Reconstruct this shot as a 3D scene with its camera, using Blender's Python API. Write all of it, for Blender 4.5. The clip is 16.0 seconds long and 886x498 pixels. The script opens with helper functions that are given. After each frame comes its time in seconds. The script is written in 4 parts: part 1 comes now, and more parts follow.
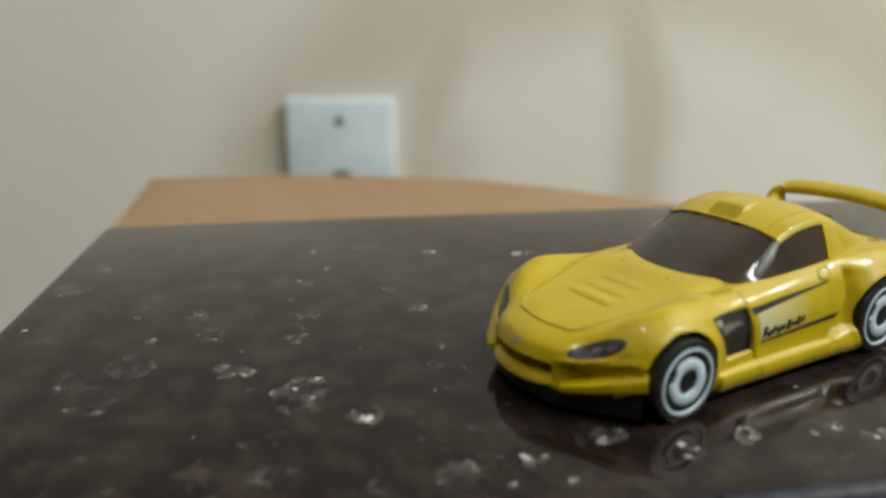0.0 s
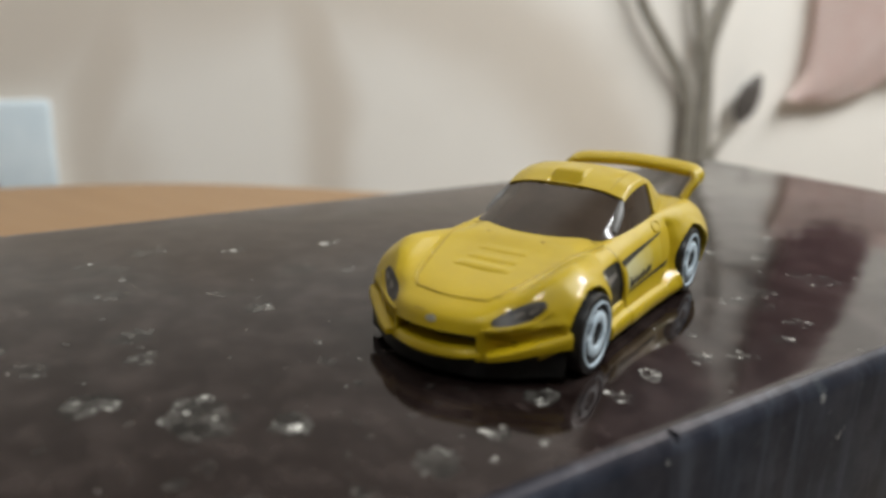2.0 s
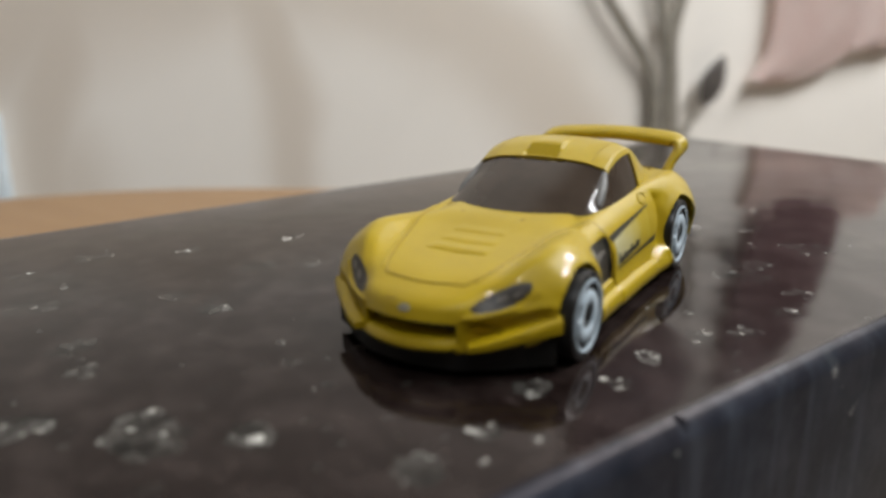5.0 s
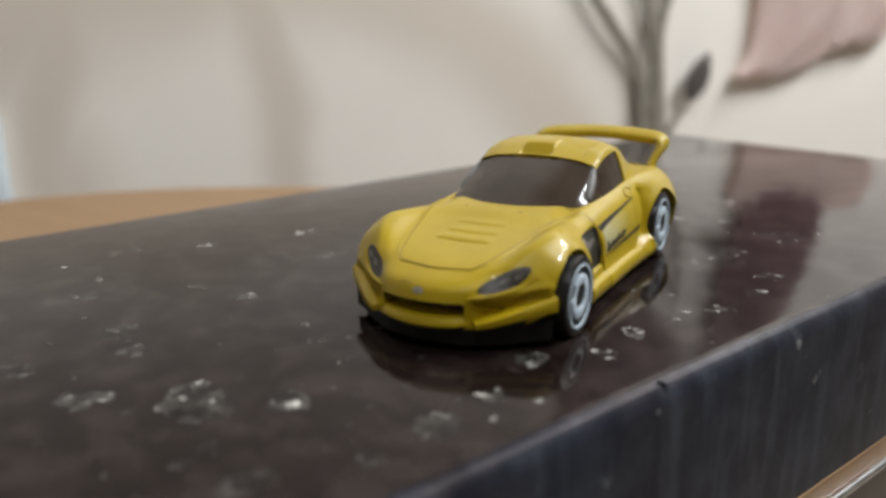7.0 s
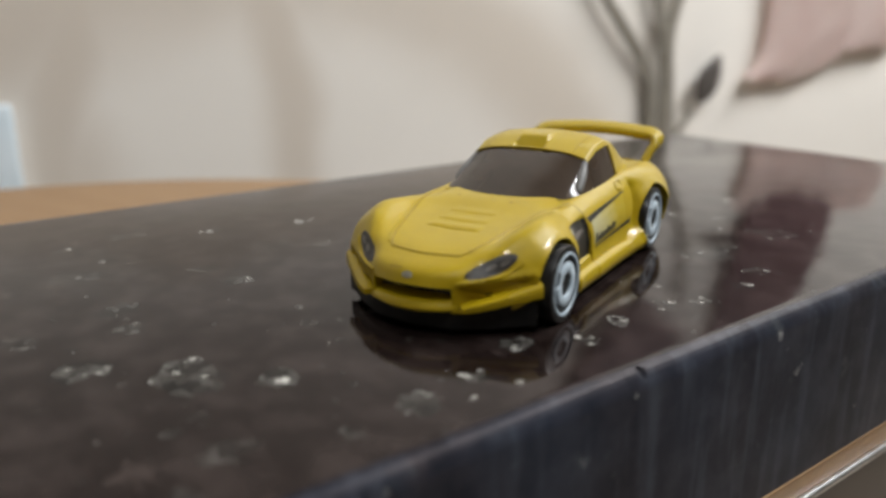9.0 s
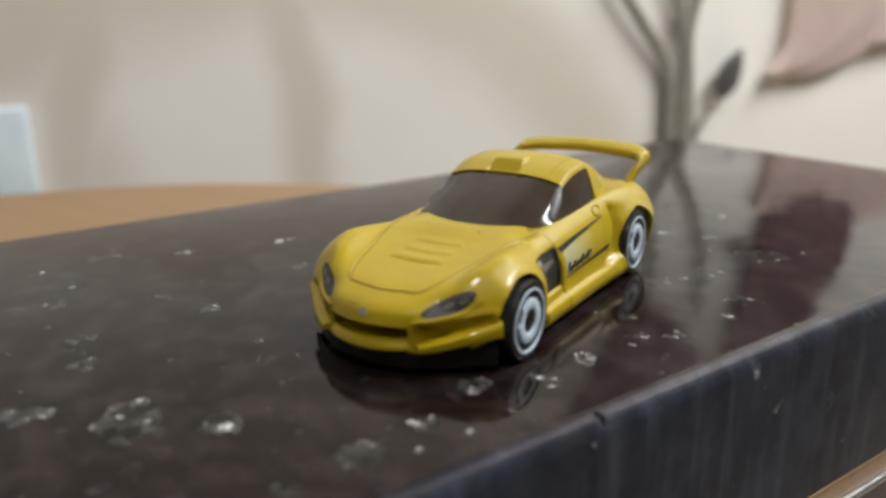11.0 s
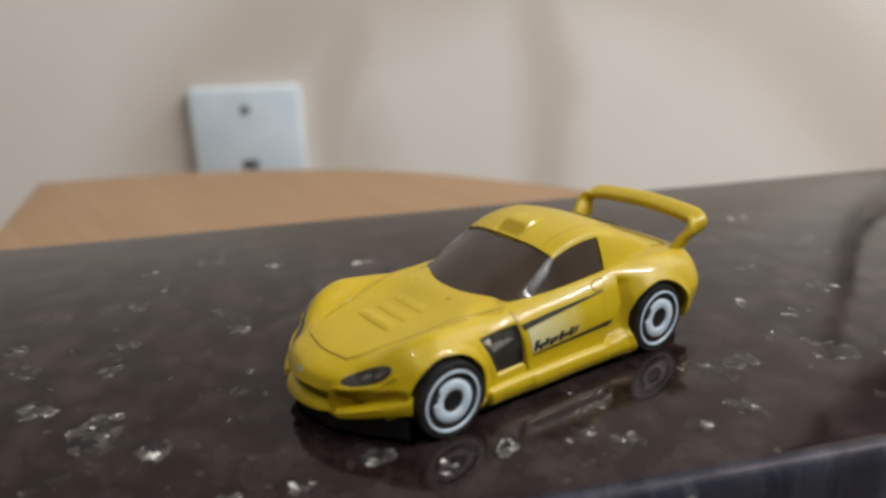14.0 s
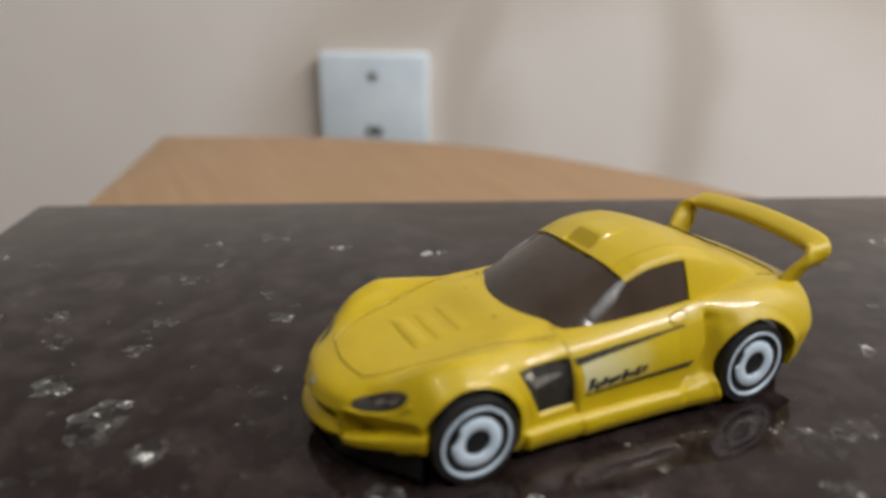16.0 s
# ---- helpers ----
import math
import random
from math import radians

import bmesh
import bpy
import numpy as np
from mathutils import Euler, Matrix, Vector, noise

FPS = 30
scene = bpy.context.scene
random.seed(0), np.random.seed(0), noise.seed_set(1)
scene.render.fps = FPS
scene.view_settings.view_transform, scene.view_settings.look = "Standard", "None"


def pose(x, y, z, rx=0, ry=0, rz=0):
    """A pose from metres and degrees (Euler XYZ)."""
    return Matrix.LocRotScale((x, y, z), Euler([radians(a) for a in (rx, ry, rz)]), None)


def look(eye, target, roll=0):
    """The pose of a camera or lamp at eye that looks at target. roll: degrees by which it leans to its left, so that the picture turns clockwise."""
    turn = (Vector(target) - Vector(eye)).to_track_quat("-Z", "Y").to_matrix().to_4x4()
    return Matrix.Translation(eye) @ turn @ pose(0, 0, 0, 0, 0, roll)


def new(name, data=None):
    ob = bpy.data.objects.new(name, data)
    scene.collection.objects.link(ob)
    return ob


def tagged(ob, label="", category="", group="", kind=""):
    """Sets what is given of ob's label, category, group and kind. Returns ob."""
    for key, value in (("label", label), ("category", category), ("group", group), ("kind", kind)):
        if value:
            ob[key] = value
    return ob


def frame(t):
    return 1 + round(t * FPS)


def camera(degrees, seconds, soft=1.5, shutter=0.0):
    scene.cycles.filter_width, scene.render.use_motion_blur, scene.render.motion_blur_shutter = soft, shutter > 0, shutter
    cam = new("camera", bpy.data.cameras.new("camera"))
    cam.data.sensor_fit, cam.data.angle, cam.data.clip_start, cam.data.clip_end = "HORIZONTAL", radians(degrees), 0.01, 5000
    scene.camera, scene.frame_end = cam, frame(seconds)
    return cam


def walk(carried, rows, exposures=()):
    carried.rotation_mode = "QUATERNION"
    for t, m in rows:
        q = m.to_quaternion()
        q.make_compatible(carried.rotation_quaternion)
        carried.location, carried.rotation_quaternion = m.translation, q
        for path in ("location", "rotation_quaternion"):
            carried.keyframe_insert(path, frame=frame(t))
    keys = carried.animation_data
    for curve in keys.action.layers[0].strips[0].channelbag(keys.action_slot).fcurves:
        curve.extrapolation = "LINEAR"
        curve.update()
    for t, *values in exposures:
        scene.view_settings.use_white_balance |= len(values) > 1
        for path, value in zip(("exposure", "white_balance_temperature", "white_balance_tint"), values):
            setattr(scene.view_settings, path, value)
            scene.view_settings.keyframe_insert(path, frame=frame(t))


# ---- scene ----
import collections

from mathutils.bvhtree import BVHTree

cam = camera(59.3, 16.0, soft=3.2)
cam.data.dof.use_dof = True
cam.data.dof.focus_distance = 0.125
cam.data.dof.aperture_fstop = 13.5
PATH = [
    (0, (0.07606, -0.09280, 0.04958), (-0.02246, -0.03367, 0.01500), -0.12),
    (0.5, (0.06499, -0.11581, 0.04756), (-0.02222, -0.03898, 0.01770), 1.84),
    (1, (0.05600, -0.11614, 0.04512), (-0.01348, -0.02193, 0.01870), 3.18),
    (1.5, (0.05206, -0.11667, 0.04181), (-0.01235, -0.02130, 0.00779), 2.25),
    (2, (0.05068, -0.11259, 0.04418), (-0.01202, -0.01581, 0.01095), 1.64),
    (2.5, (0.04073, -0.12057, 0.03983), (-0.02215, -0.02381, 0.00693), 1.22),
    (3, (0.03907, -0.11685, 0.04570), (-0.02279, -0.01931, 0.01314), 0.24),
    (3.5, (0.04032, -0.11495, 0.04532), (-0.02157, -0.01746, 0.01268), -0.33),
    (4, (0.04173, -0.11457, 0.03966), (-0.01971, -0.01704, 0.00629), -0.34),
    (4.5, (0.04199, -0.10774, 0.03839), (-0.01867, -0.00973, 0.00500), -0.57),
    (5, (0.04592, -0.10479, 0.03929), (-0.01326, -0.00585, 0.00599), -0.79),
    (5.2, (0.04524, -0.10659, 0.03934), (-0.01250, -0.00659, 0.00671), -1.09),
    (7.5, (0.05055, -0.11608, 0.04190), (-0.00729, -0.01657, 0.00798), -1.20),
    (8, (0.05086, -0.11433, 0.04150), (-0.00714, -0.01494, 0.00745), -0.83),
    (8.5, (0.05241, -0.11624, 0.04151), (-0.00595, -0.01707, 0.00744), -0.75),
    (9, (0.05364, -0.11743, 0.04071), (-0.00534, -0.01857, 0.00684), -0.32),
    (9.2, (0.05421, -0.11486, 0.04305), (-0.00484, -0.01599, 0.00932), -0.28),
    (11.3, (0.05864, -0.10845, 0.04556), (-0.00513, -0.01326, 0.00988), -1.15),
    (11.5, (0.05725, -0.10859, 0.04627), (-0.00807, -0.01468, 0.01002), -1.46),
    (12, (0.06628, -0.10573, 0.05033), (-0.00268, -0.01423, 0.01467), -1.88),
    (12.5, (0.07389, -0.09574, 0.04850), (-0.00234, -0.01062, 0.01182), -1.38),
    (13, (0.07954, -0.08564, 0.05347), (-0.00469, -0.00882, 0.01599), -1.45),
    (13.5, (0.08631, -0.07694, 0.04720), (-0.00193, -0.00598, 0.00748), -1.21),
    (14, (0.09092, -0.07485, 0.05879), (-0.00178, -0.00932, 0.01988), -1.85),
    (14.5, (0.08347, -0.07385, 0.06041), (-0.01044, -0.01063, 0.02062), -1.93),
    (15, (0.08379, -0.06807, 0.06261), (-0.01161, -0.00750, 0.02223), -1.67),
    (15.5, (0.08702, -0.06517, 0.05690), (-0.01003, -0.00790, 0.01566), -0.22),
    (16, (0.08194, -0.05633, 0.05721), (-0.01966, -0.00860, 0.01479), 0.04),
]
# the clip's own exposure and white balance
EXPOSURES = [(0, -0.12, 6650, -2), (0.5, -0.16, 6550, 5), (1.0, -0.24, 6380, 9), (2.0, -0.07, 6480, 5), (3.5, -0.20, 6500, 7), (4.0, -0.07, 6500, 7), (5.0, -0.13, 6480, 7), (8.0, -0.10, 6450, 7), (9.0, -0.09, 6480, 7), (11.5, -0.05, 6500, 6), (13.4, -0.04, 6500, 9), (14.2, -0.12, 6500, 10), (16.0, -0.12, 6500, 10)]
walk(cam, [(t, look(eye, target, roll)) for t, eye, target, roll in PATH], EXPOSURES)

# ---- light ----
world = bpy.data.worlds.new("room_air")
scene.world = world
world.use_nodes = True
world.node_tree.nodes["Background"].inputs[0].default_value = (1.0, 0.97, 0.94, 1)
world.node_tree.nodes["Background"].inputs[1].default_value = 0.3


def area_lamp(name, place, target, sx, sy, watts, colour):
    data = bpy.data.lights.new(name, "AREA")
    data.shape, data.size, data.size_y, data.energy, data.color = "RECTANGLE", sx, sy, watts, colour
    ob = new(name, data)
    ob.matrix_world = look(place, target)
    return ob


area_lamp("tube_light_lamp", (0.72, 0.80, 1.14), (-0.05, 0.70, 0.0), 1.15, 0.05, 35, (0.96, 0.97, 1.0))
area_lamp("ceiling_light_lamp", (0.35, -0.7, 1.66), (0.2, 0.0, 0.0), 0.13, 0.13, 9, (0.96, 0.97, 1.0))

# ---- materials ----
CM = 0.01


def mat(name, colour, rough=0.5, metal=0.0, coat=0.0, spec=0.5):
    m = bpy.data.materials.new(name)
    m.use_nodes = True
    b = m.node_tree.nodes["Principled BSDF"]
    b.inputs["Base Color"].default_value = (*colour, 1)
    b.inputs["Roughness"].default_value = rough
    b.inputs["Metallic"].default_value = metal
    b.inputs["Coat Weight"].default_value = coat
    b.inputs["Coat Roughness"].default_value = 0.08
    b.inputs["Specular IOR Level"].default_value = spec
    return m


def node(m, kind, **values):
    n = m.node_tree.nodes.new(kind)
    for key, value in values.items():
        n.inputs[key].default_value = value
    return n


def link(m, a, b):
    m.node_tree.links.new(a, b)


def bsdf(m):
    return m.node_tree.nodes["Principled BSDF"]


def coords(m, scale=1.0):
    tc = m.node_tree.nodes.new("ShaderNodeTexCoord")
    mp = node(m, "ShaderNodeMapping", Scale=(scale, scale, scale))
    link(m, tc.outputs["Object"], mp.inputs["Vector"])
    return mp.outputs["Vector"]


def ramp(m, source, stops):
    r = m.node_tree.nodes.new("ShaderNodeValToRGB")
    while len(r.color_ramp.elements) < len(stops):
        r.color_ramp.elements.new(0.5)
    for e, (at, c) in zip(r.color_ramp.elements, stops):
        e.position, e.color = at, (*c, 1)
    link(m, source, r.inputs["Fac"])
    return r.outputs["Color"]


def noise_of(m, scale, detail=4.0, rough=0.55, vector=None):
    n = node(m, "ShaderNodeTexNoise", Scale=scale, Detail=detail, Roughness=rough)
    link(m, vector or coords(m), n.inputs["Vector"])
    return n.outputs["Fac"]


def bump(m, height, strength, distance):
    b = node(m, "ShaderNodeBump", Strength=strength, Distance=distance)
    link(m, height, b.inputs["Height"])
    link(m, b.outputs["Normal"], bsdf(m).inputs["Normal"])


def mottled(name, a, b, scale, rough=0.5, lo=0.35, hi=0.65, bump_d=0.0, bump_scale=0.0, **kw):
    m = mat(name, a, rough, **kw)
    link(m, ramp(m, noise_of(m, scale), [(lo, a), (hi, b)]), bsdf(m).inputs["Base Color"])
    if bump_d:
        bump(m, noise_of(m, bump_scale or scale * 4), 0.5, bump_d)
    return m


def math_node(m, op, a, b=0.0, c=0.0):
    n = m.node_tree.nodes.new("ShaderNodeMath")
    n.operation = op
    for i, v in enumerate((a, b, c)):
        if isinstance(v, (int, float)):
            n.inputs[i].default_value = v
        else:
            link(m, v, n.inputs[i])
    return n.outputs[0]


def mix_colour(m, fac, a, b):
    n = m.node_tree.nodes.new("ShaderNodeMix")
    n.data_type = "RGBA"
    if isinstance(fac, (int, float)):
        n.inputs[0].default_value = fac
    else:
        link(m, fac, n.inputs[0])
    for i, v in ((6, a), (7, b)):
        if isinstance(v, tuple):
            n.inputs[i].default_value = (*v, 1)
        else:
            link(m, v, n.inputs[i])
    return n.outputs[2]


def granite_material():
    """Polished black stone with grey crystals, some with glints put into the colour; the cut edge is less polished and
    carries a painted bluish light.
    """
    m = mat("polished_black_granite", (0.01, 0.01, 0.01), 0.06, spec=0.26)
    v = coords(m)

    def warped(scale, amount):
        warp = node(m, "ShaderNodeTexNoise", Scale=scale, Detail=4.0, Roughness=0.6)
        link(m, v, warp.inputs["Vector"])
        add = m.node_tree.nodes.new("ShaderNodeVectorMath")
        add.operation = "MULTIPLY_ADD"
        add.inputs[1].default_value = (amount,) * 3
        link(m, warp.outputs["Color"], add.inputs[0])
        off = m.node_tree.nodes.new("ShaderNodeVectorMath")
        off.operation = "SUBTRACT"
        off.inputs[1].default_value = (amount * 0.5,) * 3
        link(m, v, off.inputs[0])
        link(m, off.outputs[0], add.inputs[2])
        return add.outputs[0]

    def smooth_step(value, lo, hi):
        n = node(m, "ShaderNodeMapRange")
        n.interpolation_type = "SMOOTHSTEP"
        link(m, value, n.inputs[0])
        n.inputs[1].default_value, n.inputs[2].default_value = lo, hi
        return n.outputs[0]

    def crystals(scale, share, size, warp):
        """A mask of scattered angular blots: each cell of the given share carries one of its own size."""
        cell = node(m, "ShaderNodeTexVoronoi", Scale=scale)
        cell.distance = "MANHATTAN"
        link(m, warp, cell.inputs["Vector"])
        tone = m.node_tree.nodes.new("ShaderNodeSeparateColor")
        link(m, cell.outputs["Color"], tone.inputs[0])
        there = math_node(m, "GREATER_THAN", tone.outputs[0], 1.0 - share)
        reach = math_node(m, "MULTIPLY_ADD", tone.outputs[1], size * 0.7, size * 0.3)
        inside = smooth_step(math_node(m, "DIVIDE", cell.outputs["Distance"], reach), 1.0, 0.8)
        return math_node(m, "MULTIPLY", math_node(m, "MULTIPLY", inside, there), math_node(m, "MULTIPLY_ADD", tone.outputs[2], 0.8, 0.2))

    w1, w2, w3 = warped(330.0, 0.004), warped(600.0, 0.002), warped(420.0, 0.0058)
    mask = math_node(m, "MAXIMUM", math_node(m, "MULTIPLY", crystals(80.0, 0.30, 0.42, w1), 0.6), math_node(m, "MAXIMUM", math_node(m, "MULTIPLY", crystals(150.0, 0.60, 0.42, w2), 0.75), math_node(m, "MULTIPLY", crystals(330.0, 0.50, 0.42, w2), 0.85)))

    def placed(blots, start=None):
        """A mask of single crystals at their places on the slab."""
        for x, y, s, asp in blots:
            p = slab_inv @ (Vector((x, y, 0)) - SLAB_O) * CM
            d = m.node_tree.nodes.new("ShaderNodeVectorMath")
            d.operation = "DISTANCE"
            sc = m.node_tree.nodes.new("ShaderNodeVectorMath")
            sc.operation = "MULTIPLY"
            sc.inputs[1].default_value = (1.0, asp, 1.0)
            link(m, w3, sc.inputs[0])
            link(m, sc.outputs[0], d.inputs[0])
            d.inputs[1].default_value = (p.x, p.y * asp, 0)
            one = smooth_step(d.outputs["Value"], s * 1.12 * CM, s * 0.98 * CM)
            start = one if start is None else math_node(m, "MAXIMUM", start, one)
        return start

    mask = placed(CRYSTALS, math_node(m, "MAXIMUM", mask, math_node(m, "MULTIPLY", placed(DULL_CRYSTALS), 0.62)))
    broken = smooth_step(noise_of(m, 700.0, 3.0, 0.6), 0.36, 0.58)
    glint = math_node(m, "MULTIPLY", placed(GLINTS), math_node(m, "MULTIPLY_ADD", broken, 0.65, 0.35))
    mask = math_node(m, "MAXIMUM", mask, glint)
    mask = math_node(m, "MULTIPLY", mask, math_node(m, "MULTIPLY_ADD", broken, 0.42, 0.58))
    facet = node(m, "ShaderNodeTexVoronoi", Scale=520.0)
    link(m, w2, facet.inputs["Vector"])
    shade = m.node_tree.nodes.new("ShaderNodeSeparateColor")
    link(m, facet.outputs["Color"], shade.inputs[0])
    vein = math_node(m, "MULTIPLY_ADD", noise_of(m, 420.0, 4.0, 0.6, v), 0.62, math_node(m, "MULTIPLY", shade.outputs[0], 0.40))
    # sparkle of the glinting crystals is brighter base colour, not reflection
    vein = math_node(m, "MULTIPLY_ADD", glint, 0.06, vein)
    grain = ramp(m, vein, [(0.34, (0.008, 0.008, 0.007)), (0.48, (0.028, 0.026, 0.023)), (0.62, (0.056, 0.053, 0.047)), (0.71, (0.095, 0.090, 0.082)), (0.77, (0.60, 0.58, 0.53))])
    base = ramp(m, noise_of(m, 900.0, 5.0), [(0.35, (0.0066, 0.0041, 0.0036)), (0.72, (0.0148, 0.0094, 0.0082))])
    cloud = ramp(m, noise_of(m, 140.0, 4.0, 0.6), [(0.44, (0, 0, 0)), (0.66, (1, 1, 1))])
    blot = math_node(m, "MAXIMUM", math_node(m, "MULTIPLY", cloud, 0.6), math_node(m, "MULTIPLY", crystals(85.0, 0.72, 0.55, warped(260.0, 0.007)), smooth_step(noise_of(m, 480.0, 4.0, 0.65), 0.36, 0.60)))
    col = mix_colour(m, math_node(m, "MULTIPLY", blot, 0.80), base, (0.039, 0.028, 0.025))
    col = mix_colour(m, mask, col, grain)
    sep = m.node_tree.nodes.new("ShaderNodeSeparateXYZ")
    link(m, v, sep.inputs[0])
    below = smooth_step(sep.outputs[2], 0.0, -0.0003)
    # bluish light falling on the slab's sides, put into their base colour
    blue_cast = noise_of(m, 70.0, 4.0)
    col = mix_colour(m, math_node(m, "MULTIPLY", below, math_node(m, "MULTIPLY", blue_cast, 0.9)), col, (0.030, 0.040, 0.060))
    slant = node(m, "ShaderNodeMapping", Scale=(300.0, 300.0, 34.0), Rotation=(0.45, 0.0, 0.0))
    link(m, v, slant.inputs["Vector"])
    streak = ramp(m, noise_of(m, 1.0, 3.0, 0.6, slant.outputs["Vector"]), [(0.50, (0, 0, 0)), (0.74, (1, 1, 1))])
    col = mix_colour(m, math_node(m, "MULTIPLY", below, math_node(m, "MULTIPLY", streak, 0.5)), col, (0.075, 0.084, 0.105))
    link(m, col, bsdf(m).inputs["Base Color"])
    sheen = math_node(m, "MULTIPLY_ADD", blot, 0.13, math_node(m, "MULTIPLY_ADD", mask, -0.05, 0.20))
    sheen = math_node(m, "MULTIPLY", sheen, math_node(m, "MULTIPLY_ADD", below, -0.45, 1.0))
    link(m, sheen, bsdf(m).inputs["Specular IOR Level"])
    bsdf(m).inputs["Specular Tint"].default_value = (1.0, 0.81, 0.77, 1)
    bump(m, noise_of(m, 55.0, 2.0), 0.10, 0.0012)
    polish = ramp(m, noise_of(m, 60.0, 3.0), [(0.3, (0.06,) * 3), (0.75, (0.13,) * 3)])
    link(m, mix_colour(m, below, polish, (0.40, 0.40, 0.40)), bsdf(m).inputs["Roughness"])
    return m


def paint_material():
    m = mat("yellow_car_paint", (0.45, 0.33, 0.006), 0.44, coat=0.32, spec=0.35)
    link(m, ramp(m, noise_of(m, 160.0), [(0.3, (0.40, 0.277, 0.0012)), (0.7, (0.45, 0.314, 0.0025))]), bsdf(m).inputs["Base Color"])
    bsdf(m).inputs["Coat Roughness"].default_value = 0.045
    bump(m, noise_of(m, 420.0, 3.0), 0.12, 0.0002)
    return m


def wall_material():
    m = mat("cream_wall_shadowed", (0.66, 0.58, 0.50), 0.75)
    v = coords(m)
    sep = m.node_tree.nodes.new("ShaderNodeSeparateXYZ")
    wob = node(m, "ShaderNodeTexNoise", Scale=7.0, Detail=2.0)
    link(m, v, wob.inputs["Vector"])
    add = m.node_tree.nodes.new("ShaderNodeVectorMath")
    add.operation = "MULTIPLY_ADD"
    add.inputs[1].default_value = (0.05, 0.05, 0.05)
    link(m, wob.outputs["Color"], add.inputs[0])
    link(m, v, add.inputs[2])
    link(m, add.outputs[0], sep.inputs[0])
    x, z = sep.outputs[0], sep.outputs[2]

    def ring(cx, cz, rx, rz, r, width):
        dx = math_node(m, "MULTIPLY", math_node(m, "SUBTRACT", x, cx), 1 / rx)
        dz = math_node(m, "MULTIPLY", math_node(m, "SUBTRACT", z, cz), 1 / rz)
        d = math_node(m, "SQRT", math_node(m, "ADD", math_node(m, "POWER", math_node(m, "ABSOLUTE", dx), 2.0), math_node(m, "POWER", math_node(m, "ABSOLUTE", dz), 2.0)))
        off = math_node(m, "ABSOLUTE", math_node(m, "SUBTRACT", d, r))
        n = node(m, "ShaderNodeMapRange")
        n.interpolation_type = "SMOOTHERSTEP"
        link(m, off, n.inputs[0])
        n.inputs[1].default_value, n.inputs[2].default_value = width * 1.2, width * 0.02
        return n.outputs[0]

    # soft shadows on the wall, put into its colour as tan bands
    arch = ring(SHADOW_AT[0], SHADOW_AT[1], 0.085, 0.17, 1.0, 0.42)
    blob = ring(SHADOW_AT[0] - 0.07, SHADOW_AT[1] - 0.01, 0.05, 0.07, 0.0, 1.0)
    sweep = ring(SHADOW_AT[0] + 0.07, SHADOW_AT[1] - 0.27, 0.36, 0.42, 1.0, 0.20)
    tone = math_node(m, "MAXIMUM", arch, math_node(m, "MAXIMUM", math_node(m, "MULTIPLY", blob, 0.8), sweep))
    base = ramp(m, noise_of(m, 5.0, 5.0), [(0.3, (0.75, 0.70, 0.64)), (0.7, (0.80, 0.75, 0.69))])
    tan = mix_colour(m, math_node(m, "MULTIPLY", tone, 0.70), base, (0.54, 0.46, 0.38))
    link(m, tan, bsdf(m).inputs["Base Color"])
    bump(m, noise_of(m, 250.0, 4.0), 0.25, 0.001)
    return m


def wood_material():
    m = mat("orange_brown_wood", (0.40, 0.22, 0.09), 0.42)
    v = coords(m)
    mp = node(m, "ShaderNodeMapping", Scale=(4.0, 60.0, 60.0))
    link(m, v, mp.inputs["Vector"])
    grain = noise_of(m, 3.0, 6.0, 0.6, mp.outputs["Vector"])
    link(m, ramp(m, grain, [(0.3, (0.27, 0.155, 0.072)), (0.7, (0.32, 0.195, 0.097))]), bsdf(m).inputs["Base Color"])
    bump(m, grain, 0.2, 0.0004)
    return m


# where the wall's painted-in shadow bands are centred
SHADOW_AT = (0.05, -0.03)
U, V = Vector((0.389, 0.921, 0)), Vector((0.921, -0.389, 0))   # run and depth of the slab, in plan
SLAB_O = Vector((-12.65, -6.9, 0))
slab_inv = Matrix((V, U, (0, 0, 1)))
# larger crystals: x, y, size, slenderness
CRYSTALS = [(-1.60, -6.0, 0.52, 1.35), (-0.65, -5.48, 0.26, 1.1), (1.13, -5.22, 0.25, 1.0), (-2.85, -6.53, 0.30, 0.9), (-3.73, -7.81, 0.42, 1.4), (-4.25, -4.98, 0.26, 0.9),
            (-3.72, -3.05, 0.22, 0.9), (0.18, 6.5, 0.20, 0.7), (2.45, 2.03, 0.20, 1.0), (4.25, -0.40, 0.26, 1.0), (5.4, 2.4, 0.24, 1.0)]
DULL_CRYSTALS = [(-6.12, -4.3, 0.32, 0.7), (-3.96, -0.75, 0.20, 0.7), (-4.65, -1.2, 0.28, 0.8), (-4.52, -7.54, 0.20, 0.9), (-3.54, -8.56, 0.28, 0.8), (-2.68, -8.56, 0.22, 0.9),
                 (0.03, -7.0, 0.20, 0.6), (-4.62, -2.92, 0.20, 0.8), (-7.63, -2.12, 0.32, 0.9), (-7.96, -6.68, 0.20, 0.9), (2.77, 2.10, 0.30, 1.1), (2.76, 2.81, 0.24, 0.8),
                 (1.23, 4.76, 0.22, 0.9), (3.50, 4.22, 0.26, 0.7), (2.26, 5.28, 0.24, 0.8), (-7.17, -3.44, 0.25, 0.6)]
